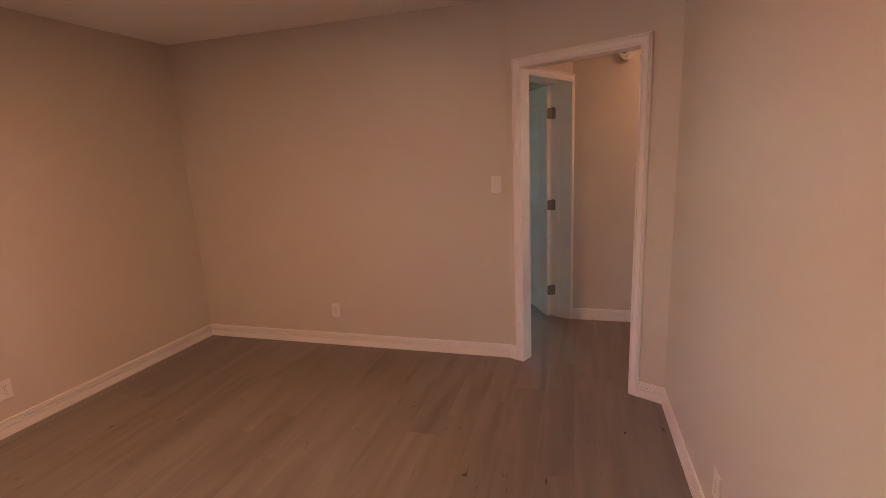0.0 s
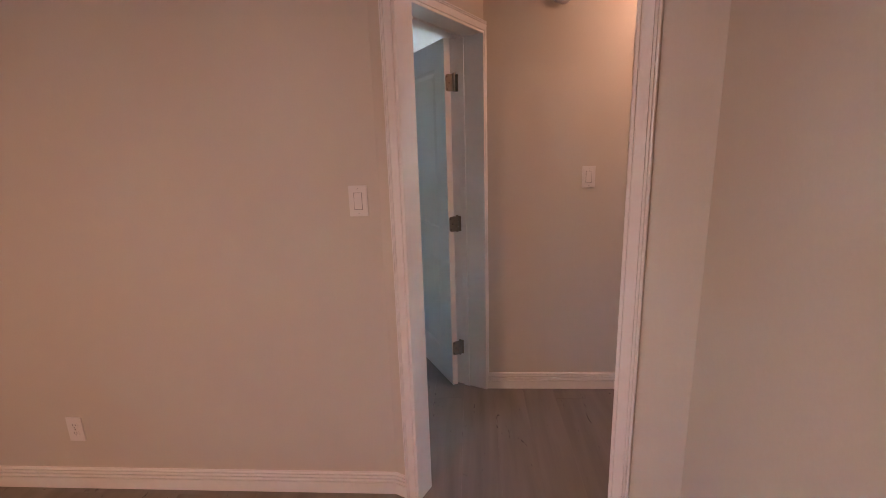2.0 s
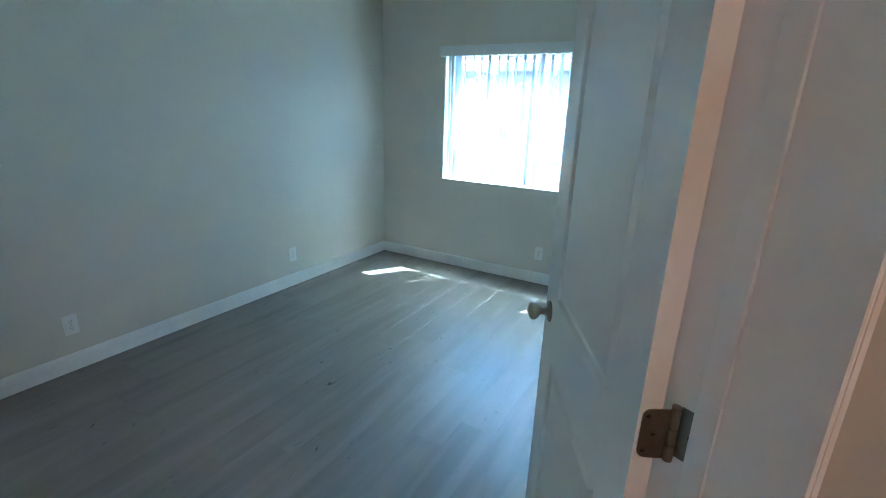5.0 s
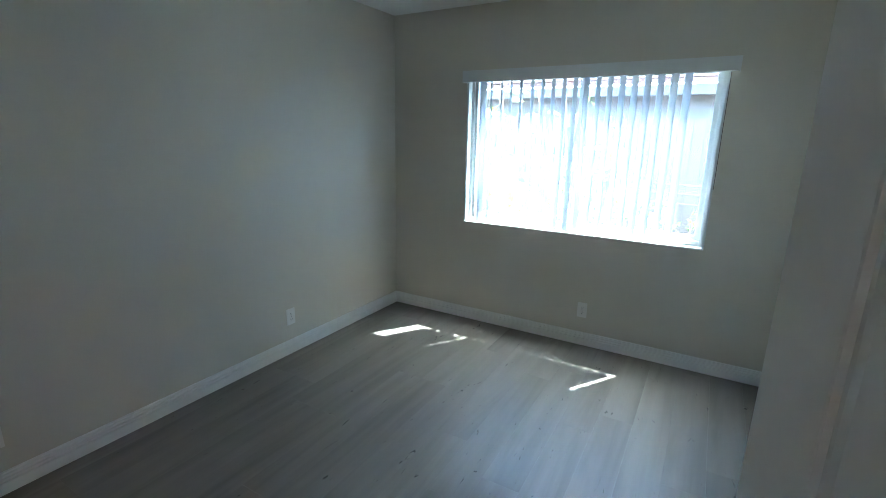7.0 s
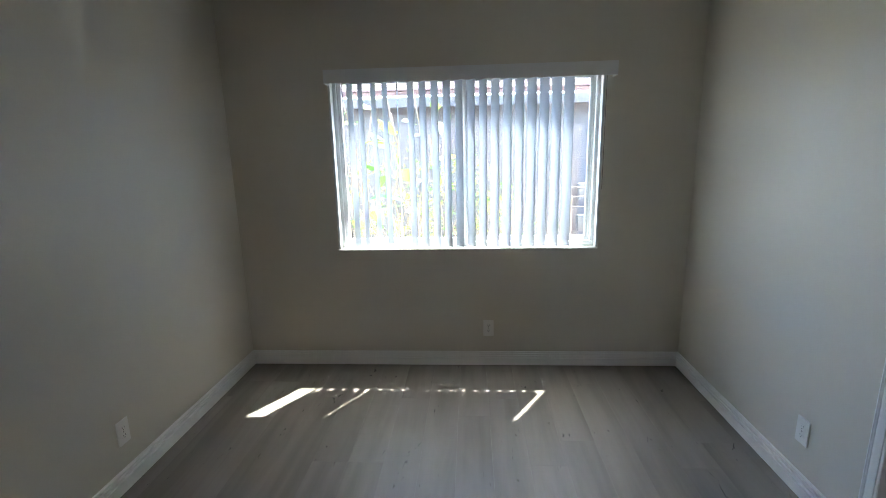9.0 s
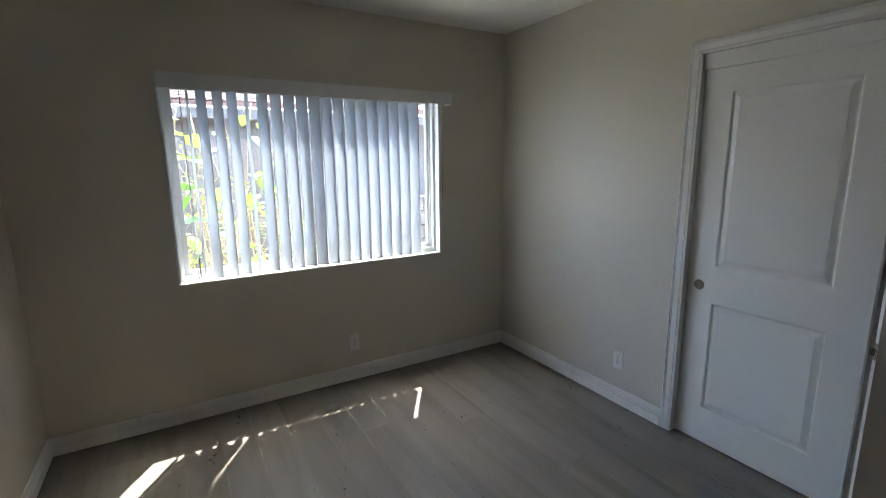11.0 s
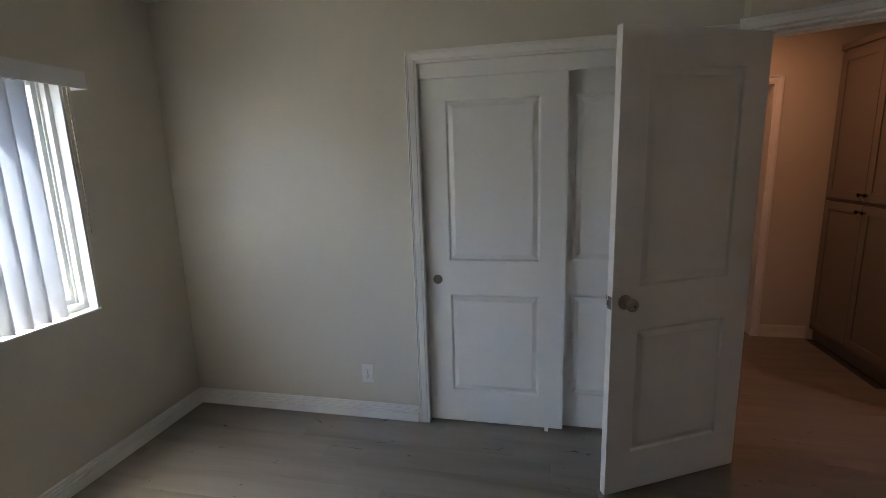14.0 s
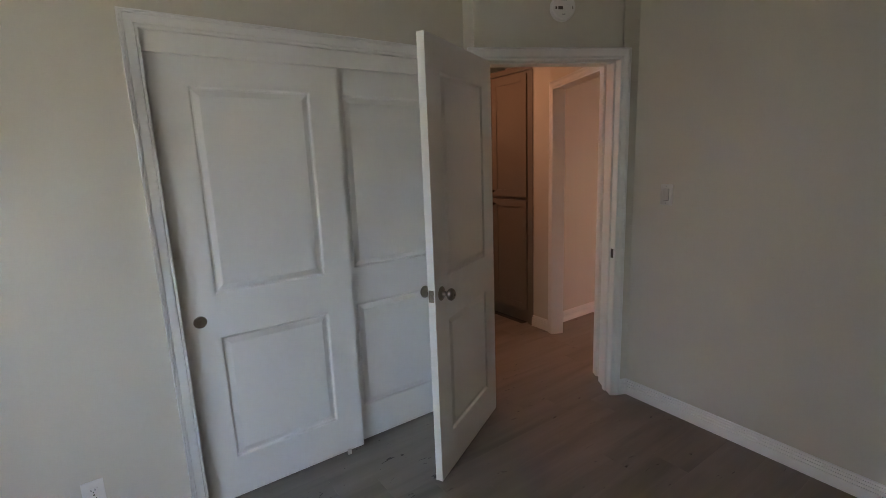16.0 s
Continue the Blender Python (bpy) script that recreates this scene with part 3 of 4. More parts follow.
# ---- bathroom beyond the hall ----
def bathroom_vanity():
    v = tagged(new("bathroom_vanity"), "white bathroom vanity with drawers and small dark knobs", "vanity")
    v.matrix_basis = on_wall(2.15, 4.5, 0, 0, 1)
    w, d, h = 0.60, 0.53, 0.835
    part("body", box(0.0, w, 0.052, d - 0.02, 0.10, h, 0.002), DOORP, v)
    part("toe_kick", box(0.01, w - 0.01, 0.052, d - 0.08, 0.001, 0.10), DOORP, v)
    fronts = [("drawer", 0.33, w - 0.01, 0.12, 0.35), ("drawer", 0.33, w - 0.01, 0.362, 0.60), ("drawer", 0.33, w - 0.01, 0.612, 0.81), ("drawer", 0.01, 0.318, 0.612, 0.81), ("door", 0.01, 0.318, 0.12, 0.60)]
    for name, x0, x1, z0, z1 in fronts:
        f = part(name, box(x0, x1, d - 0.0195, d, z0, z1, 0.003), DOORP, v)
        if z1 < 0.7:
            kx, kz = ((x0 + x1) / 2, (z0 + z1) / 2) if name == "drawer" else (x1 - 0.035, z1 - 0.1)
            part("knob", turned(lathe([(0, 0), (0.006, 0), (0.005, 0.012), (0.014, 0.018), (0.015, 0.024), (0.01, 0.028), (0, 0.029)], 16), Matrix.Translation((kx, d, kz)) @ Matrix.Rotation(radians(-90), 4, "X")), BLACKM, f, "small dark bronze knob", True)
    part("countertop", box(-0.004, w + 0.012, 0.051, d + 0.022, h, h + 0.035, 0.006), PLASTIC, v, "white countertop")
    return v


def toilet():
    t = tagged(new("toilet"), "white ceramic toilet with its lid closed", "toilet")
    t.location = (3.12, 4.55, 0)

    def oval(z, rx, ry, bm, cy=0.44, n=28):
        return [bm.verts.new((rx * math.cos(2 * math.pi * k / n), cy + ry * math.sin(2 * math.pi * k / n), z)) for k in range(n)]

    def skin(levels):
        bm = bmesh.new()
        rings = [oval(z, rx, ry, bm) for z, rx, ry in levels]
        for lo, hi in zip(rings, rings[1:]):
            for k in range(len(lo)):
                j = (k + 1) % len(lo)
                bm.faces.new((lo[k], lo[j], hi[j], hi[k]))
        bm.faces.new(rings[0])
        bm.faces.new(rings[-1])
        bmesh.ops.recalc_face_normals(bm, faces=bm.faces)
        return bm

    part("bowl", skin([(0.001, 0.12, 0.20), (0.05, 0.115, 0.19), (0.18, 0.11, 0.17), (0.28, 0.15, 0.20), (0.36, 0.182, 0.235), (0.385, 0.185, 0.24)]), PLASTIC, t, "", True)
    part("seat", skin([(0.394, 0.184, 0.238), (0.397, 0.19, 0.243), (0.407, 0.19, 0.243), (0.41, 0.184, 0.238)]), PLASTIC, t)
    part("lid", skin([(0.417, 0.184, 0.238), (0.42, 0.19, 0.243), (0.431, 0.188, 0.241), (0.436, 0.175, 0.23)]), PLASTIC, t)
    part("hinge_block", box(-0.09, 0.09, 0.17, 0.215, 0.385, 0.43, 0.006), PLASTIC, t)
    part("tank", box(-0.2, 0.2, 0.012, 0.19, 0.36, 0.74, 0.02), PLASTIC, t)
    part("tank_lid", box(-0.21, 0.21, 0.008, 0.2, 0.741, 0.775, 0.01), PLASTIC, t)
    part("tank_foot", box(-0.11, 0.11, 0.06, 0.3, 0.001, 0.36, 0.03), PLASTIC, t)
    return t


def shower_fixtures():
    a = tagged(new("wall_shower"), "metal shower head on a bent pipe", "shower")
    a.matrix_basis = on_wall(3.72, 4.55, 2.03, 0, 1)
    part("flange", turned(lathe([(0, 0), (0.03, 0), (0.028, 0.006), (0.012, 0.012), (0, 0.012)], 20), Matrix.Rotation(radians(-90), 4, "X")), NICKEL, a, "", True)
    part("pipe", tube([(0, 0.005, 0), (0, 0.05, 0.012), (0, 0.095, 0.0), (0, 0.13, -0.04)], 0.011, 10), NICKEL, a, "", True)
    part("head", turned(lathe([(0, 0.012), (0.012, 0.012), (0.02, -0.01), (0.036, -0.035), (0.036, -0.045), (0, -0.047)], 20), Matrix.Translation((0, 0.138, -0.052)) @ Matrix.Rotation(radians(35), 4, "X")), NICKEL, a, "", True)
    v = tagged(new("shower_valve"), "round metal shower valve with a lever", "shower valve")
    v.matrix_basis = on_wall(3.72, 4.55, 0.92, 0, 1)
    part("plate", turned(lathe([(0, 0), (0.075, 0), (0.073, 0.006), (0.03, 0.012), (0.026, 0.04), (0, 0.042)], 28), Matrix.Rotation(radians(-90), 4, "X")), NICKEL, v, "", True)
    part("lever", tube([(0, 0.036, 0), (0.02, 0.06, -0.03), (0.03, 0.07, -0.075)], 0.009, 8, 0.7), NICKEL, v, "", True)


bathroom_vanity()
toilet()
shower_fixtures()


# ---- switches, outlets, detectors, lamps ----
def light_switch(m):
    s = tagged(new("light_switch"), "white rocker light switch with a screwed plate", "light switch", "light switches")
    s.matrix_basis = m
    part("plate", box(-0.036, 0.036, 0.0, 0.007, -0.059, 0.059, 0.0045), PLASTIC, s)
    part("rocker_frame", box(-0.0180, 0.0180, 0.0055, 0.0082, -0.035, 0.035, 0.0008), PLASTIC, s)
    # A solid thin plate, no real gap: its dark colour paints the shade there.
    part("rocker_gap_shade", box(-0.0160, 0.0160, 0.0070, 0.0085, -0.0325, 0.0325), GAP, s)
    part("rocker", turned(box(-0.0145, 0.0145, 0.0, 0.008, -0.031, 0.031, 0.0015), Matrix.Translation((0, 0.0035, 0)) @ Matrix.Rotation(radians(2), 4, "X")), PLASTIC, s)
    for z in (-0.0475, 0.0475):
        k = part("screw", turned(lathe([(0, 0), (0.0035, 0), (0.0028, 0.0012), (0, 0.0014)], 12), Matrix.Translation((0, 0.0067, z)) @ Matrix.Rotation(radians(-90), 4, "X")), PLASTIC, s)
        part("slot", turned(box(-0.003, 0.003, 0.0078, 0.0085, -0.0005, 0.0005), Matrix.Translation((0, 0, z)) @ Matrix.Rotation(radians(35), 4, "Y")), DARK, k)
    return s


def power_outlet(m):
    s = tagged(new("power_outlet"), "white duplex power outlet with a screwed plate", "power outlet", "power outlets")
    s.matrix_basis = m
    part("plate", box(-0.036, 0.036, 0.0, 0.006, -0.059, 0.059, 0.0025), PLASTIC, s)
    for z in (-0.0195, 0.0195):
        bm = bmesh.new()
        prof = [(0.0165 * math.cos(a), max(-0.0135, min(0.0135, 0.0172 * math.sin(a)))) for a in (2 * math.pi * k / 24 for k in range(24))]
        lo = [bm.verts.new((x, 0.0055, z + y)) for x, y in prof]
        hi = [bm.verts.new((x * 0.97, 0.0078, z + y * 0.97)) for x, y in prof]
        for k in range(24):
            bm.faces.new((lo[k], lo[(k + 1) % 24], hi[(k + 1) % 24], hi[k]))
        bm.faces.new(hi)
        bmesh.ops.recalc_face_normals(bm, faces=bm.faces)
        r = part("receptacle", bm, PLASTIC, s)
        for x, hgt in ((-0.0063, 0.008), (0.0063, 0.0065)):
            part("slot", box(x - 0.0011, x + 0.0011, 0.0078, 0.0083, z + 0.0005 - 0.001, z + hgt), DARK, r)
        part("ground_hole", turned(lathe([(0, 0), (0.0025, 0), (0.0025, 0.0006), (0, 0.0006)], 10), Matrix.Translation((0, 0.0078, z - 0.007)) @ Matrix.Rotation(radians(-90), 4, "X")), DARK, r)
    part("screw", turned(lathe([(0, 0), (0.0032, 0), (0.0025, 0.001), (0, 0.0012)], 12), Matrix.Translation((0, 0.006, 0)) @ Matrix.Rotation(radians(-90), 4, "X")), SCREW, s)
    return s


sw = light_switch(on_wall(-0.119, 5.05, 1.303, 0, -1))
copy_thing(sw, on_wall(0.962, CY, 1.297, 0, -1))
copy_thing(sw, on_wall(-0.415, 5.171, 1.297, 0.027, 1))
out = power_outlet(on_wall(-1.485, 5.05, 0.303, 0, -1))
for m in (on_wall(-2.846, 3.49, 0.28, 1, -0.036), on_wall(0.9485, 3.52, 0.262, -1, 0), on_wall(-2.758, 7.88, 0.275, 1, 0), on_wall(-2.775, 6.27, 0.275, 1, 0),
          on_wall(-1.008, 9.145, 0.28, 0, -1), on_wall(0.315, 7.934, 0.292, -1, 0), on_wall(2.95, 9.145, 0.27, 0, -1)):
    copy_thing(out, m)


def smoke_detector(m, label):
    s = tagged(new("smoke_detector"), label, "smoke detector", "smoke detectors")
    s.matrix_basis = m @ Matrix.Rotation(radians(-90), 4, "X")
    part("base", lathe([(0, 0), (0.068, 0), (0.068, 0.010), (0.064, 0.012), (0.064, 0.015), (0, 0.015)], 40), PLASTIC, s)
    part("cover", lathe([(0.058, 0.0145), (0.058, 0.018), (0.0655, 0.0185), (0.0655, 0.031), (0.0635, 0.0345), (0.058, 0.036), (0.0, 0.0365)], 40), PLASTIC, s, "", True)
    part("button", turned(lathe([(0, 0.036), (0.017, 0.036), (0.0165, 0.0385), (0.014, 0.0395), (0, 0.040)], 24), Matrix.Translation((-0.020, 0.006, 0))), PLASTIC, s)
    part("display_window", box(0.008, 0.034, -0.002, 0.014, 0.0355, 0.0375), SCREW, s, "dark display window")
    part("indicator", box(0.041, 0.050, -0.001, 0.012, 0.0352, 0.0372), SCREW, s)
    part("indicator", box(-0.050, -0.046, -0.004, 0.012, 0.0352, 0.0370), SCREW, s)
    part("printed_bar", box(-0.014, 0.016, -0.036, -0.031, 0.0352, 0.0370), SCREW, s)
    part("printed_bar", box(-0.006, 0.012, 0.036, 0.039, 0.0352, 0.0370), SCREW, s)
    return s


smoke_detector(on_wall(0.797, CY, 2.25, 0, -1), "round white smoke alarm high on the hall wall")
smoke_detector(on_wall(*pq(-2.448, 5.02), 2.318, *NB), "round white smoke alarm above the bedroom door")


def ceiling_lamp(x, y, r, label):
    s = tagged(new("ceiling_lamp"), label, "ceiling lamp")
    s.location = (x, y, H)
    part("ring", lathe([(r * 0.8, -0.001), (r * 1.12, -0.001), (r * 1.12, -0.008), (r, -0.02), (r * 0.86, -0.02), (r * 0.8, -0.001)], 36), TRIM, s)
    part("diffuser", lathe([(0, -0.014), (r * 0.86, -0.014), (r * 0.86, -0.004), (0, -0.004)], 36), DIFFUSER, s)
    return s


ceiling_lamp(-1.1, 2.3, 0.14, "white flush ceiling lamp of the living room")
ceiling_lamp(1.4, 5.5, 0.11, "white flush ceiling lamp of the hall")
ceiling_lamp(3.4, 5.02, 0.11, "white flush ceiling lamp of the bathroom")


# ---- window and blind ----
def bedroom_window():
    f = structure(new("window_1"), "white vinyl sliding window with two sashes in a plastered recess", "window")
    y0, y1 = 9.205, 9.285
    bm = bmesh.new()
    fw = 0.036
    for a in ((WX0, WX0 + fw, WZ0, WZ1), (WX1 - fw, WX1, WZ0, WZ1), (WX0 + fw, WX1 - fw, WZ0, WZ0 + fw), (WX0 + fw, WX1 - fw, WZ1 - 0.03, WZ1)):
        add_box(bm, a[0], a[1], y0, y1, a[2], a[3], 0.003)
    for a in ((WX0 + fw, WX0 + fw + 0.012, WZ0 + fw, WZ1 - fw), (WX1 - fw - 0.012, WX1 - fw, WZ0 + fw, WZ1 - fw)):
        add_box(bm, a[0], a[1], y0 + 0.03, y0 + 0.036, a[2], a[3])
    for x0, x1 in ((WX0 + 0.0005, WX0 + 0.014), (WX1 - 0.014, WX1 - 0.0005)):
        add_box(bm, x0, x1, 9.147, y0 - 0.0005, WZ0 + 0.005, WZ1 - 0.001, 0.002)
    part("window_frame", bm, VINYL, f)
    xm = (WX0 + WX1) / 2
    for x0, x1, ys in ((WX0 + fw, xm + 0.03, y0 + 0.008), (xm - 0.03, WX1 - fw, y0 + 0.042)):
        bm = bmesh.new()
        s, z0, z1 = 0.031, WZ0 + fw, WZ1 - 0.03
        for a in ((x0, x0 + s, z0, z1), (x1 - s, x1, z0, z1), (x0 + s, x1 - s, z0, z0 + s), (x0 + s, x1 - s, z1 - s, z1)):
            add_box(bm, a[0], a[1], ys, ys + 0.028, a[2], a[3], 0.003)
        sash = part("sash", bm, VINYL, f)
        g = part("pane", box(x0 + s, x1 - s, ys + 0.012, ys + 0.016, z0 + s, z1 - s), GLASS, sash)
        g.visible_shadow = False
    part("window_sill", box(WX0 + 0.001, WX1 - 0.001, 9.14, 9.205, WZ0 - 0.006, WZ0 + 0.004, 0.002), TRIM, f)
    return f


bedroom_window()


def vertical_blind():
    b = tagged(new("vertical_blind"), "white vinyl vertical blind with half-open vanes at the window", "blind")
    b.location = (-1.14, 9.1, 0)
    x0, x1 = -2.040 + 1.14, -0.231 + 1.14
    bm = bmesh.new()
    add_box(bm, x0, x1, -0.052, -0.046, 1.944, 2.026, 0.001)
    add_box(bm, x0, x0 + 0.004, -0.0455, 0.044, 1.944, 2.026, 0.001)
    add_box(bm, x1 - 0.004, x1, -0.0455, 0.044, 1.944, 2.026, 0.001)
    add_box(bm, x0, x1, -0.0455, 0.044, 2.020, 2.0255)
    part("valance", bm, VALANCE, b, "white vinyl valance")
    part("head_rail", box(x0 + 0.02, x1 - 0.02, 0.002, 0.043, 1.972, 2.012, 0.002), VALANCE, b)
    rnd = random.Random(5)
    vanes = [(-1.905, 78), (-1.832, -57), (-1.747, -57), (-1.672, -57), (-1.592, -84)] + [(-1.506 + 0.0777 * k, -55) for k in range(14)]
    for k, (vx, turn) in enumerate(vanes):
        x = vx + 1.14
        turn += rnd.uniform(-1.5, 1.5) if k > 4 else 0
        bm = bmesh.new()
        cols = []
        for i in range(9):
            u = -1 + 2 * i / 8
            sag = 0.006 * (1 - u * u)
            cols.append([bm.verts.new((0.0445 * u, sag, z)) for z in (0.875, 1.2, 1.6, 1.955)])
        for a, c in zip(cols, cols[1:]):
            for j in range(3):
                bm.faces.new((a[j], c[j], c[j + 1], a[j + 1]))
        bmesh.ops.solidify(bm, geom=bm.faces[:], thickness=0.0009)
        m = Matrix.Translation((x, 0.042, 0)) @ Matrix.Rotation(radians(turn), 4, "Z") @ Matrix.Translation((0, -0.003, 0))
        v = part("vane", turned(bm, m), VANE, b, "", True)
        part("carrier", turned(box(-0.006, 0.006, 0.033, 0.039, 1.953, 1.972), Matrix.Translation((x, 0, 0))), VALANCE, v)
    part("wand", tube([(-0.80, -0.0, 1.96), (-0.797, -0.002, 1.5), (-0.79, 0.0, 0.90)], 0.0035, 10), CLEAR, b, "clear white tilt wand", True)
    part("cord", tube([(-0.835, -0.0, 1.96), (-0.815, -0.002, 1.45), (-0.80, -0.002, 0.88)], 0.0012, 6), CLEAR, b)
    part("cord", tube([(0.865, 0.02, 1.96), (0.866, 0.021, 1.25)], 0.0018, 6), SCREW, b, "dark pull cord")
    return b


vertical_blind()

# ---- outside ----
structure(part("ground", box(-400, 400, -400, 400, -0.5, -0.32), EARTH), "dry garden earth", "ground")


def neighbour_house():
    h = tagged(new("neighbour_house"), "low grey neighbouring house with a faded red shingle roof", "house")
    h.location = (0, 13.6, -0.32)
    part("wall", box(-9, 9, 0.0, 4.0, 0.0, 2.62), STUCCO, h)
    part("fascia", box(-9.2, 9.2, -0.42, -0.38, 2.46, 2.60, 0.004), FENCEM, h)
    roof = part("roof", turned(box(-9.2, 9.2, 0.0, 3.4, -0.06, 0.0), Matrix.Translation((0, -0.45, 2.68)) @ Matrix.Rotation(radians(20), 4, "X")), ROOFM, h)
    rows, cols = 12, 24
    for r in range(rows):
        bm = bmesh.new()
        for c in range(cols):
            x = -4.4 + c * 0.36 + (0.18 if r % 2 else 0)
            add_box(bm, x, x + 0.35, -0.02, 0.19, 0.004, 0.024)
        s = part("shingle_row", turned(bm, Matrix.Translation((0, -0.45, 2.68)) @ Matrix.Rotation(radians(20), 4, "X") @ Matrix.Translation((0, r * 0.16, r * 0.0)) @ Matrix.Rotation(radians(-4), 4, "X") @ Matrix.Translation((0, 0, 0.01))), ROOFM, roof)
        s["kind"] = "stuff"
    return h


neighbour_house()


def board_fence():
    f = tagged(new("board_fence"), "weathered grey board fence behind the garden plants", "fence")
    f.location = (0, 11.9, -0.32)
    rnd = random.Random(8)
    x = -4.6
    while x < 0.2:
        w = rnd.uniform(0.12, 0.15)
        part("board", box(x, x + w - 0.008, rnd.uniform(-0.004, 0.004), 0.022, 0.02, 2.12 + rnd.uniform(-0.03, 0.03), 0.003), FENCEM, f)
        x += w
    for z in (0.4, 1.7):
        part("rail", box(-4.6, 0.2, 0.023, 0.06, z, z + 0.09, 0.003), FENCEM, f)
    return f


board_fence()


def block_wall():
    f = tagged(new("block_wall"), "low grey concrete block wall in the garden", "garden wall")
    f.location = (1.55, 11.8, -0.32)
    for r in range(7):
        for c in range(7):
            x = -1.35 + c * 0.4 + (0.2 if r % 2 else 0)
            part("block", box(x, x + 0.39, 0, 0.19, r * 0.2, r * 0.2 + 0.19, 0.006), BLOCKM, f)
    return f


block_wall()
for z, x0, x1 in ((0.98, -1.3, 1.4), (1.08, -1.2, 0.9), (0.86, -0.9, 1.4)):
    p = tagged(part("garden_pipe", tube([(x0, 11.5, z), ((x0 + x1) / 2, 11.48, z - 0.03), (x1, 11.5, z + 0.01)], 0.006, 8), PIPEM, None, "", True), "thin weathered plastic pipe along the garden wall", "pipe", "garden pipes")
    part("pipe_stake", tube([((x0 + x1) / 2, 11.515, -0.32), ((x0 + x1) / 2, 11.515, z - 0.02)], 0.012, 6), STEM, p)


def garden_plant(x, y, height, seed, count, size):
    rnd = random.Random(seed)
    p = tagged(new("garden_plant"), "leggy garden plant with broad yellow-green leaves", "plant", "plants outside the window")
    p.location = (x, y, -0.32)
    bm = bmesh.new()
    for s in range(4):
        a = rnd.uniform(0, 6.28)
        pts = [Vector((0.03 * math.cos(a), 0.03 * math.sin(a), 0))]
        for k in range(7):
            pts.append(pts[-1] + Vector((rnd.uniform(-0.09, 0.09) + 0.03 * math.cos(a), rnd.uniform(-0.06, 0.06), height / 7 * rnd.uniform(0.8, 1.1))))
        part("stem", tube(pts, 0.013, 7, 0.4), STEM, p, "", True)
        for k in range(count):
            i = rnd.randrange(2, 7)
            base = pts[i].lerp(pts[i + 1], rnd.random())
            out_way = Vector((rnd.uniform(-1, 1), rnd.uniform(-1, 0.6), rnd.uniform(-0.5, 0.5))).normalized()
            tip = base + out_way * rnd.uniform(0.06, 0.16)
            side = out_way.cross(Vector((rnd.uniform(-0.4, 0.4), rnd.uniform(-0.4, 0.4), 1))).normalized()
            up = side.cross(out_way)
            ln, wd = size * rnd.uniform(0.6, 1.2), size * rnd.uniform(0.3, 0.48)
            prev = None
            for u, wv in ((0, 0.03), (0.18, 0.75), (0.42, 1.0), (0.7, 0.72), (0.9, 0.28), (1.0, 0.02)):
                mid = tip + out_way * ln * u + up * (-0.25 * ln * u * u)
                row = [bm.verts.new(mid + side * wd * wv + up * 0.12 * wd * wv), bm.verts.new(mid), bm.verts.new(mid - side * wd * wv + up * 0.12 * wd * wv)]
                if prev:
                    for j in range(2):
                        bm.faces.new((prev[j], prev[j + 1], row[j + 1], row[j]))
                prev = row
    leaves = part("leaves", bm, LEAF, p, "", True)
    leaves["kind"] = "stuff"
    return p


garden_plant(-2.2, 10.05, 2.5, 3, 6, 0.19)
garden_plant(-1.72, 10.25, 2.4, 4, 5, 0.16)
garden_plant(-1.45, 10.6, 2.0, 6, 6, 0.12)
garden_plant(-0.95, 10.9, 1.9, 9, 4, 0.11)
garden_plant(-2.45, 10.5, 1.5, 12, 9, 0.13)
garden_plant(-1.95, 10.6, 1.35, 15, 8, 0.12)


def wire_cage(x, y):
    c = tagged(new("wire_cage"), "low hexagonal wire netting round the plants", "wire netting")
    c.location = (x, y, -0.32)
    bm = bmesh.new()
    s = 0.024
    for r in range(26):
        for k in range(30):
            x0, z0 = k * s * 1.5, r * s * 0.866 * 2 + (s * 0.866 if k % 2 else 0)
            for a, b in (((0, 0), (s * 0.5, s * 0.866)), ((0, 0), (s * 0.5, -s * 0.866)), ((0, 0), (-s, 0))):
                pa, pb = Vector((x0 + a[0], 0, z0 + a[1] + 0.06)), Vector((x0 + b[0], 0, z0 + b[1] + 0.06))
                d = (pb - pa).normalized()
                n = Vector((-d.z, 0, d.x)) * 0.0012
                q = [bm.verts.new(v) for v in (pa - n, pb - n, pb + n + Vector((0, 0.001, 0)), pa + n + Vector((0, 0.001, 0)))]
                bm.faces.new(q)
    net = part("netting", bm, WIRE, c)
    net["kind"] = "stuff"
    for px in (0.0, 1.04):
        part("post", tube([(px, 0.01, 0), (px, 0.01, 2.0 * 0.62)], 0.008, 6), WIRE, c)
    return c


wire_cage(-2.75, 9.85)


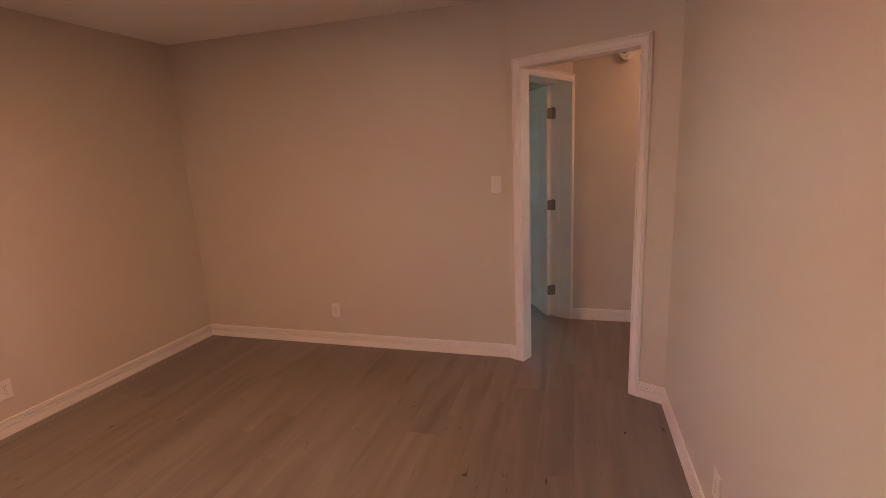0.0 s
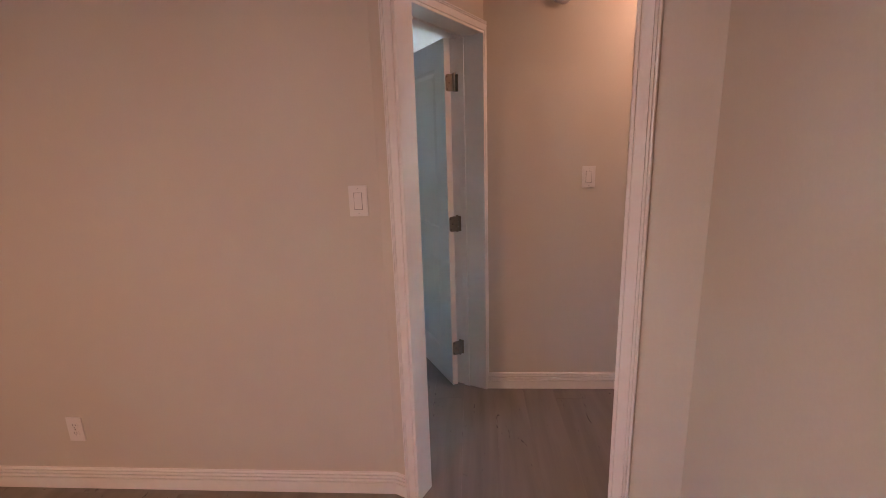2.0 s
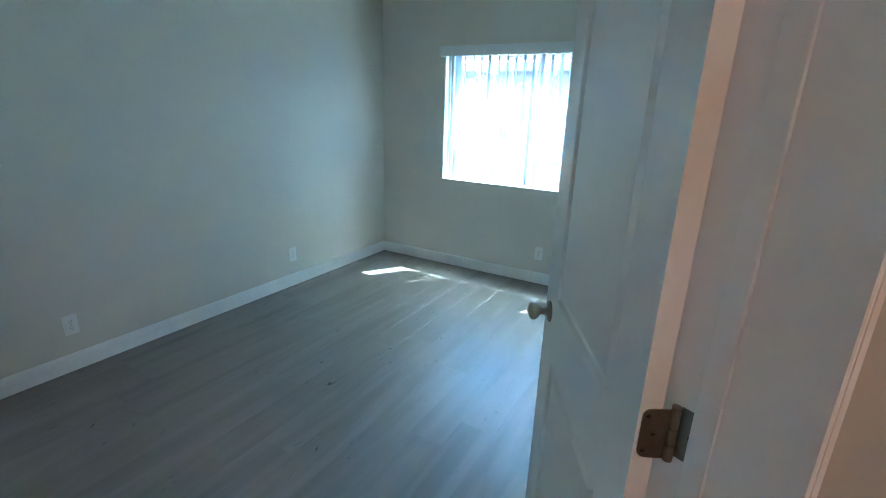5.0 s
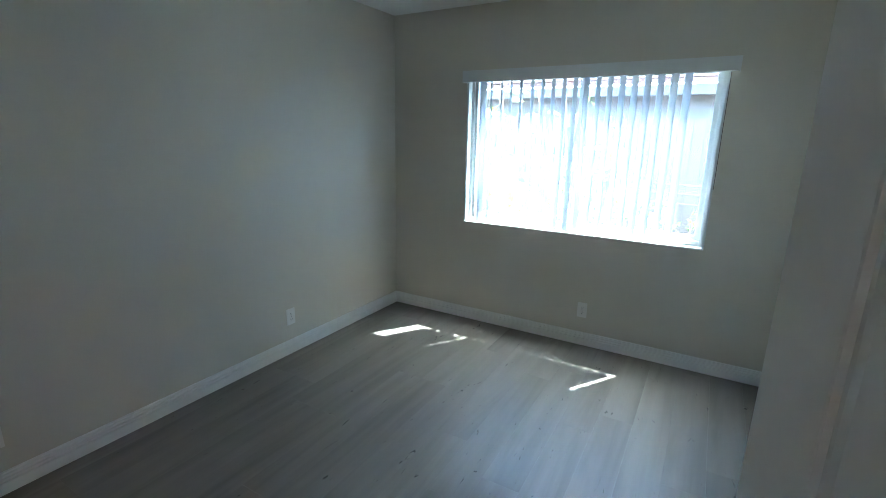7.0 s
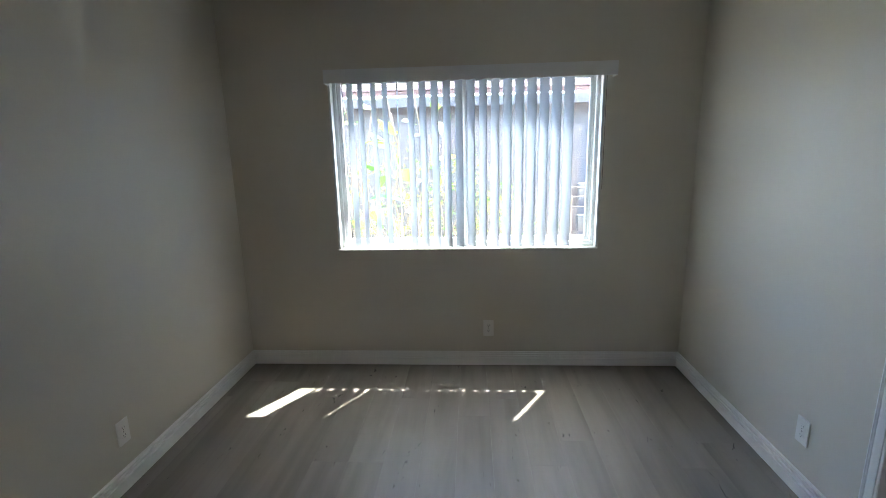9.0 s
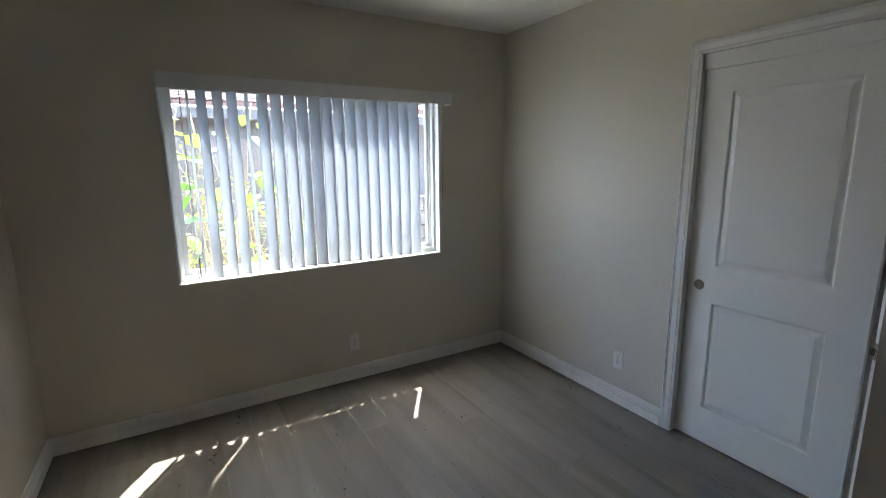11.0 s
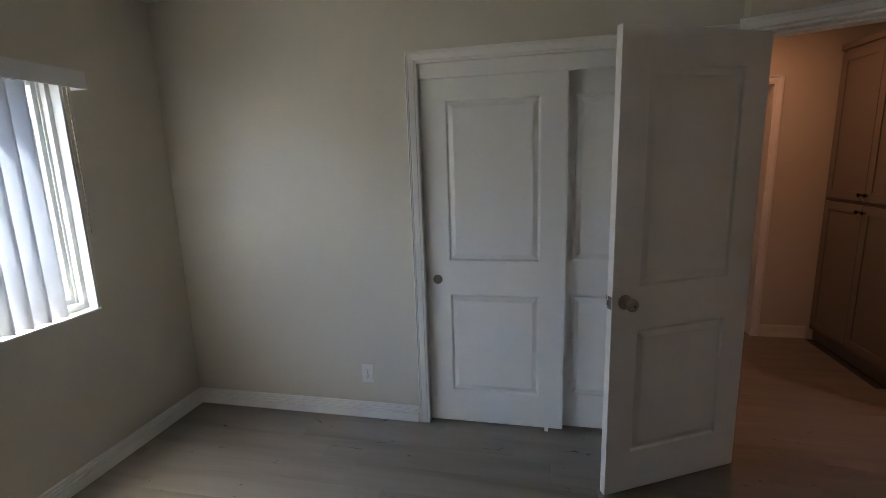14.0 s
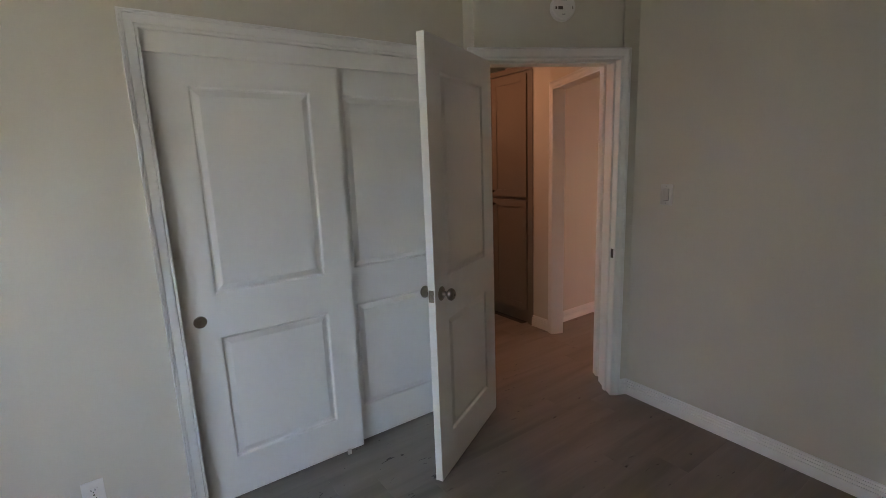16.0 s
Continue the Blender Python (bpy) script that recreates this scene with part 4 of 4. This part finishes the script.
def dry_shrub(x, y, height, spread, seed):
    """A tangle of thin pale stems that fork twice, with small leaves on the twigs."""
    rnd = random.Random(seed)
    p = tagged(new("dry_shrub"), "pale twiggy sunlit shrub with small leaves", "shrub", "shrubs outside the window")
    p.location = (x, y, -0.32)
    leaves, twigs = bmesh.new(), bmesh.new()

    def grow(bm, start, way, length, radius):
        pts = [start]
        for _ in range(5):
            way = (way + Vector((rnd.uniform(-0.3, 0.3), rnd.uniform(-0.3, 0.3), rnd.uniform(-0.05, 0.2)))).normalized()
            pts.append(pts[-1] + way * length / 5)
        one = tube(pts, radius, 5, 0.4)
        me = bpy.data.meshes.new("twig")
        one.to_mesh(me)
        one.free()
        bm.from_mesh(me)
        bpy.data.meshes.remove(me)
        return pts, way

    for _ in range(7):
        stem = bmesh.new()
        a = rnd.uniform(0, 2 * math.pi)
        lean = Vector((spread * math.cos(a), spread * 0.6 * math.sin(a), 1)).normalized()
        pts, _ = grow(stem, Vector((0.05 * math.cos(a), 0.05 * math.sin(a), 0)), lean, height * rnd.uniform(0.7, 1.05), 0.009)
        part("stem", stem, STEM, p, "", True)
        for _ in range(9):
            i = rnd.randrange(1, 5)
            base = pts[i].lerp(pts[i + 1], rnd.random())
            way = Vector((rnd.uniform(-1, 1), rnd.uniform(-0.7, 0.7), rnd.uniform(0.1, 0.9))).normalized()
            tip, _ = grow(twigs, base, way, height * rnd.uniform(0.14, 0.3), 0.0045)
            for _ in range(9):
                at = tip[rnd.randrange(1, 6)]
                out_way = Vector((rnd.uniform(-1, 1), rnd.uniform(-1, 1), rnd.uniform(-0.4, 0.8))).normalized()
                side = out_way.orthogonal().normalized()
                ln = rnd.uniform(0.025, 0.06)
                q = [at, at + out_way * ln * 0.45 + side * ln * 0.26, at + out_way * ln, at + out_way * ln * 0.45 - side * ln * 0.26]
                leaves.faces.new([leaves.verts.new(v) for v in q])
    for name, bm, mat in (("twigs", twigs, STEM), ("leaves", leaves, LEAF)):
        ob = part(name, bm, mat, p)
        ob["kind"] = "stuff"
    return p


dry_shrub(-2.25, 10.9, 1.75, 0.25, 21)
dry_shrub(-1.75, 11.2, 1.8, 0.3, 22)
dry_shrub(-1.3, 11.0, 1.65, 0.3, 23)
dry_shrub(-0.85, 11.3, 1.5, 0.35, 24)
dry_shrub(-2.8, 11.3, 1.8, 0.3, 25)

# ---- floor ----
floor = structure(part("floor", box(-3.2, 6.2, -1.6, 9.30, -0.06, -0.012), UNDER), "grey oak vinyl plank floor running through all rooms", "floor")
PW, PL = 0.182, 1.22
plank_cache = {}


def plank_mesh(length):
    key = round(length, 3)
    if key not in plank_cache:
        bm = bmesh.new()
        c = 0.0002
        low = [bm.verts.new((x, y, -0.0118)) for x, y in ((0, 0), (PW - 0.0004, 0), (PW - 0.0004, key - 0.0004), (0, key - 0.0004))]
        mid = [bm.verts.new((v.co.x, v.co.y, -0.0002)) for v in low]
        top = [bm.verts.new((x, y, 0.0)) for x, y in ((c, c), (PW - 0.0004 - c, c), (PW - 0.0004 - c, key - 0.0004 - c), (c, key - 0.0004 - c))]
        for a, b in ((low, mid), (mid, top)):
            for k in range(4):
                bm.faces.new((a[k], a[(k + 1) % 4], b[(k + 1) % 4], b[k]))
        bm.faces.new(top)
        me = bpy.data.meshes.new("plank")
        bm.to_mesh(me)
        bm.free()
        me.materials.append(PLANK)
        plank_cache[key] = me
    return plank_cache[key]


rng = random.Random(11)
x = -3.03
while x < 4.6:
    lo, hi = (-1.5, 9.2) if x < 1.0 else ((4.75, 9.2) if x < 2.0 else (4.56, 9.2))
    y = lo - rng.choice((0.0, 0.2, 0.41, 0.61, 0.81, 1.0))
    while y < hi:
        a, b = max(y, lo), min(y + PL, hi)
        if b - a > 0.05:
            ob = new("plank", plank_mesh(b - a))
            ob.parent = floor
            ob.location = (x, a, 0)
        y += PL
    x += PW
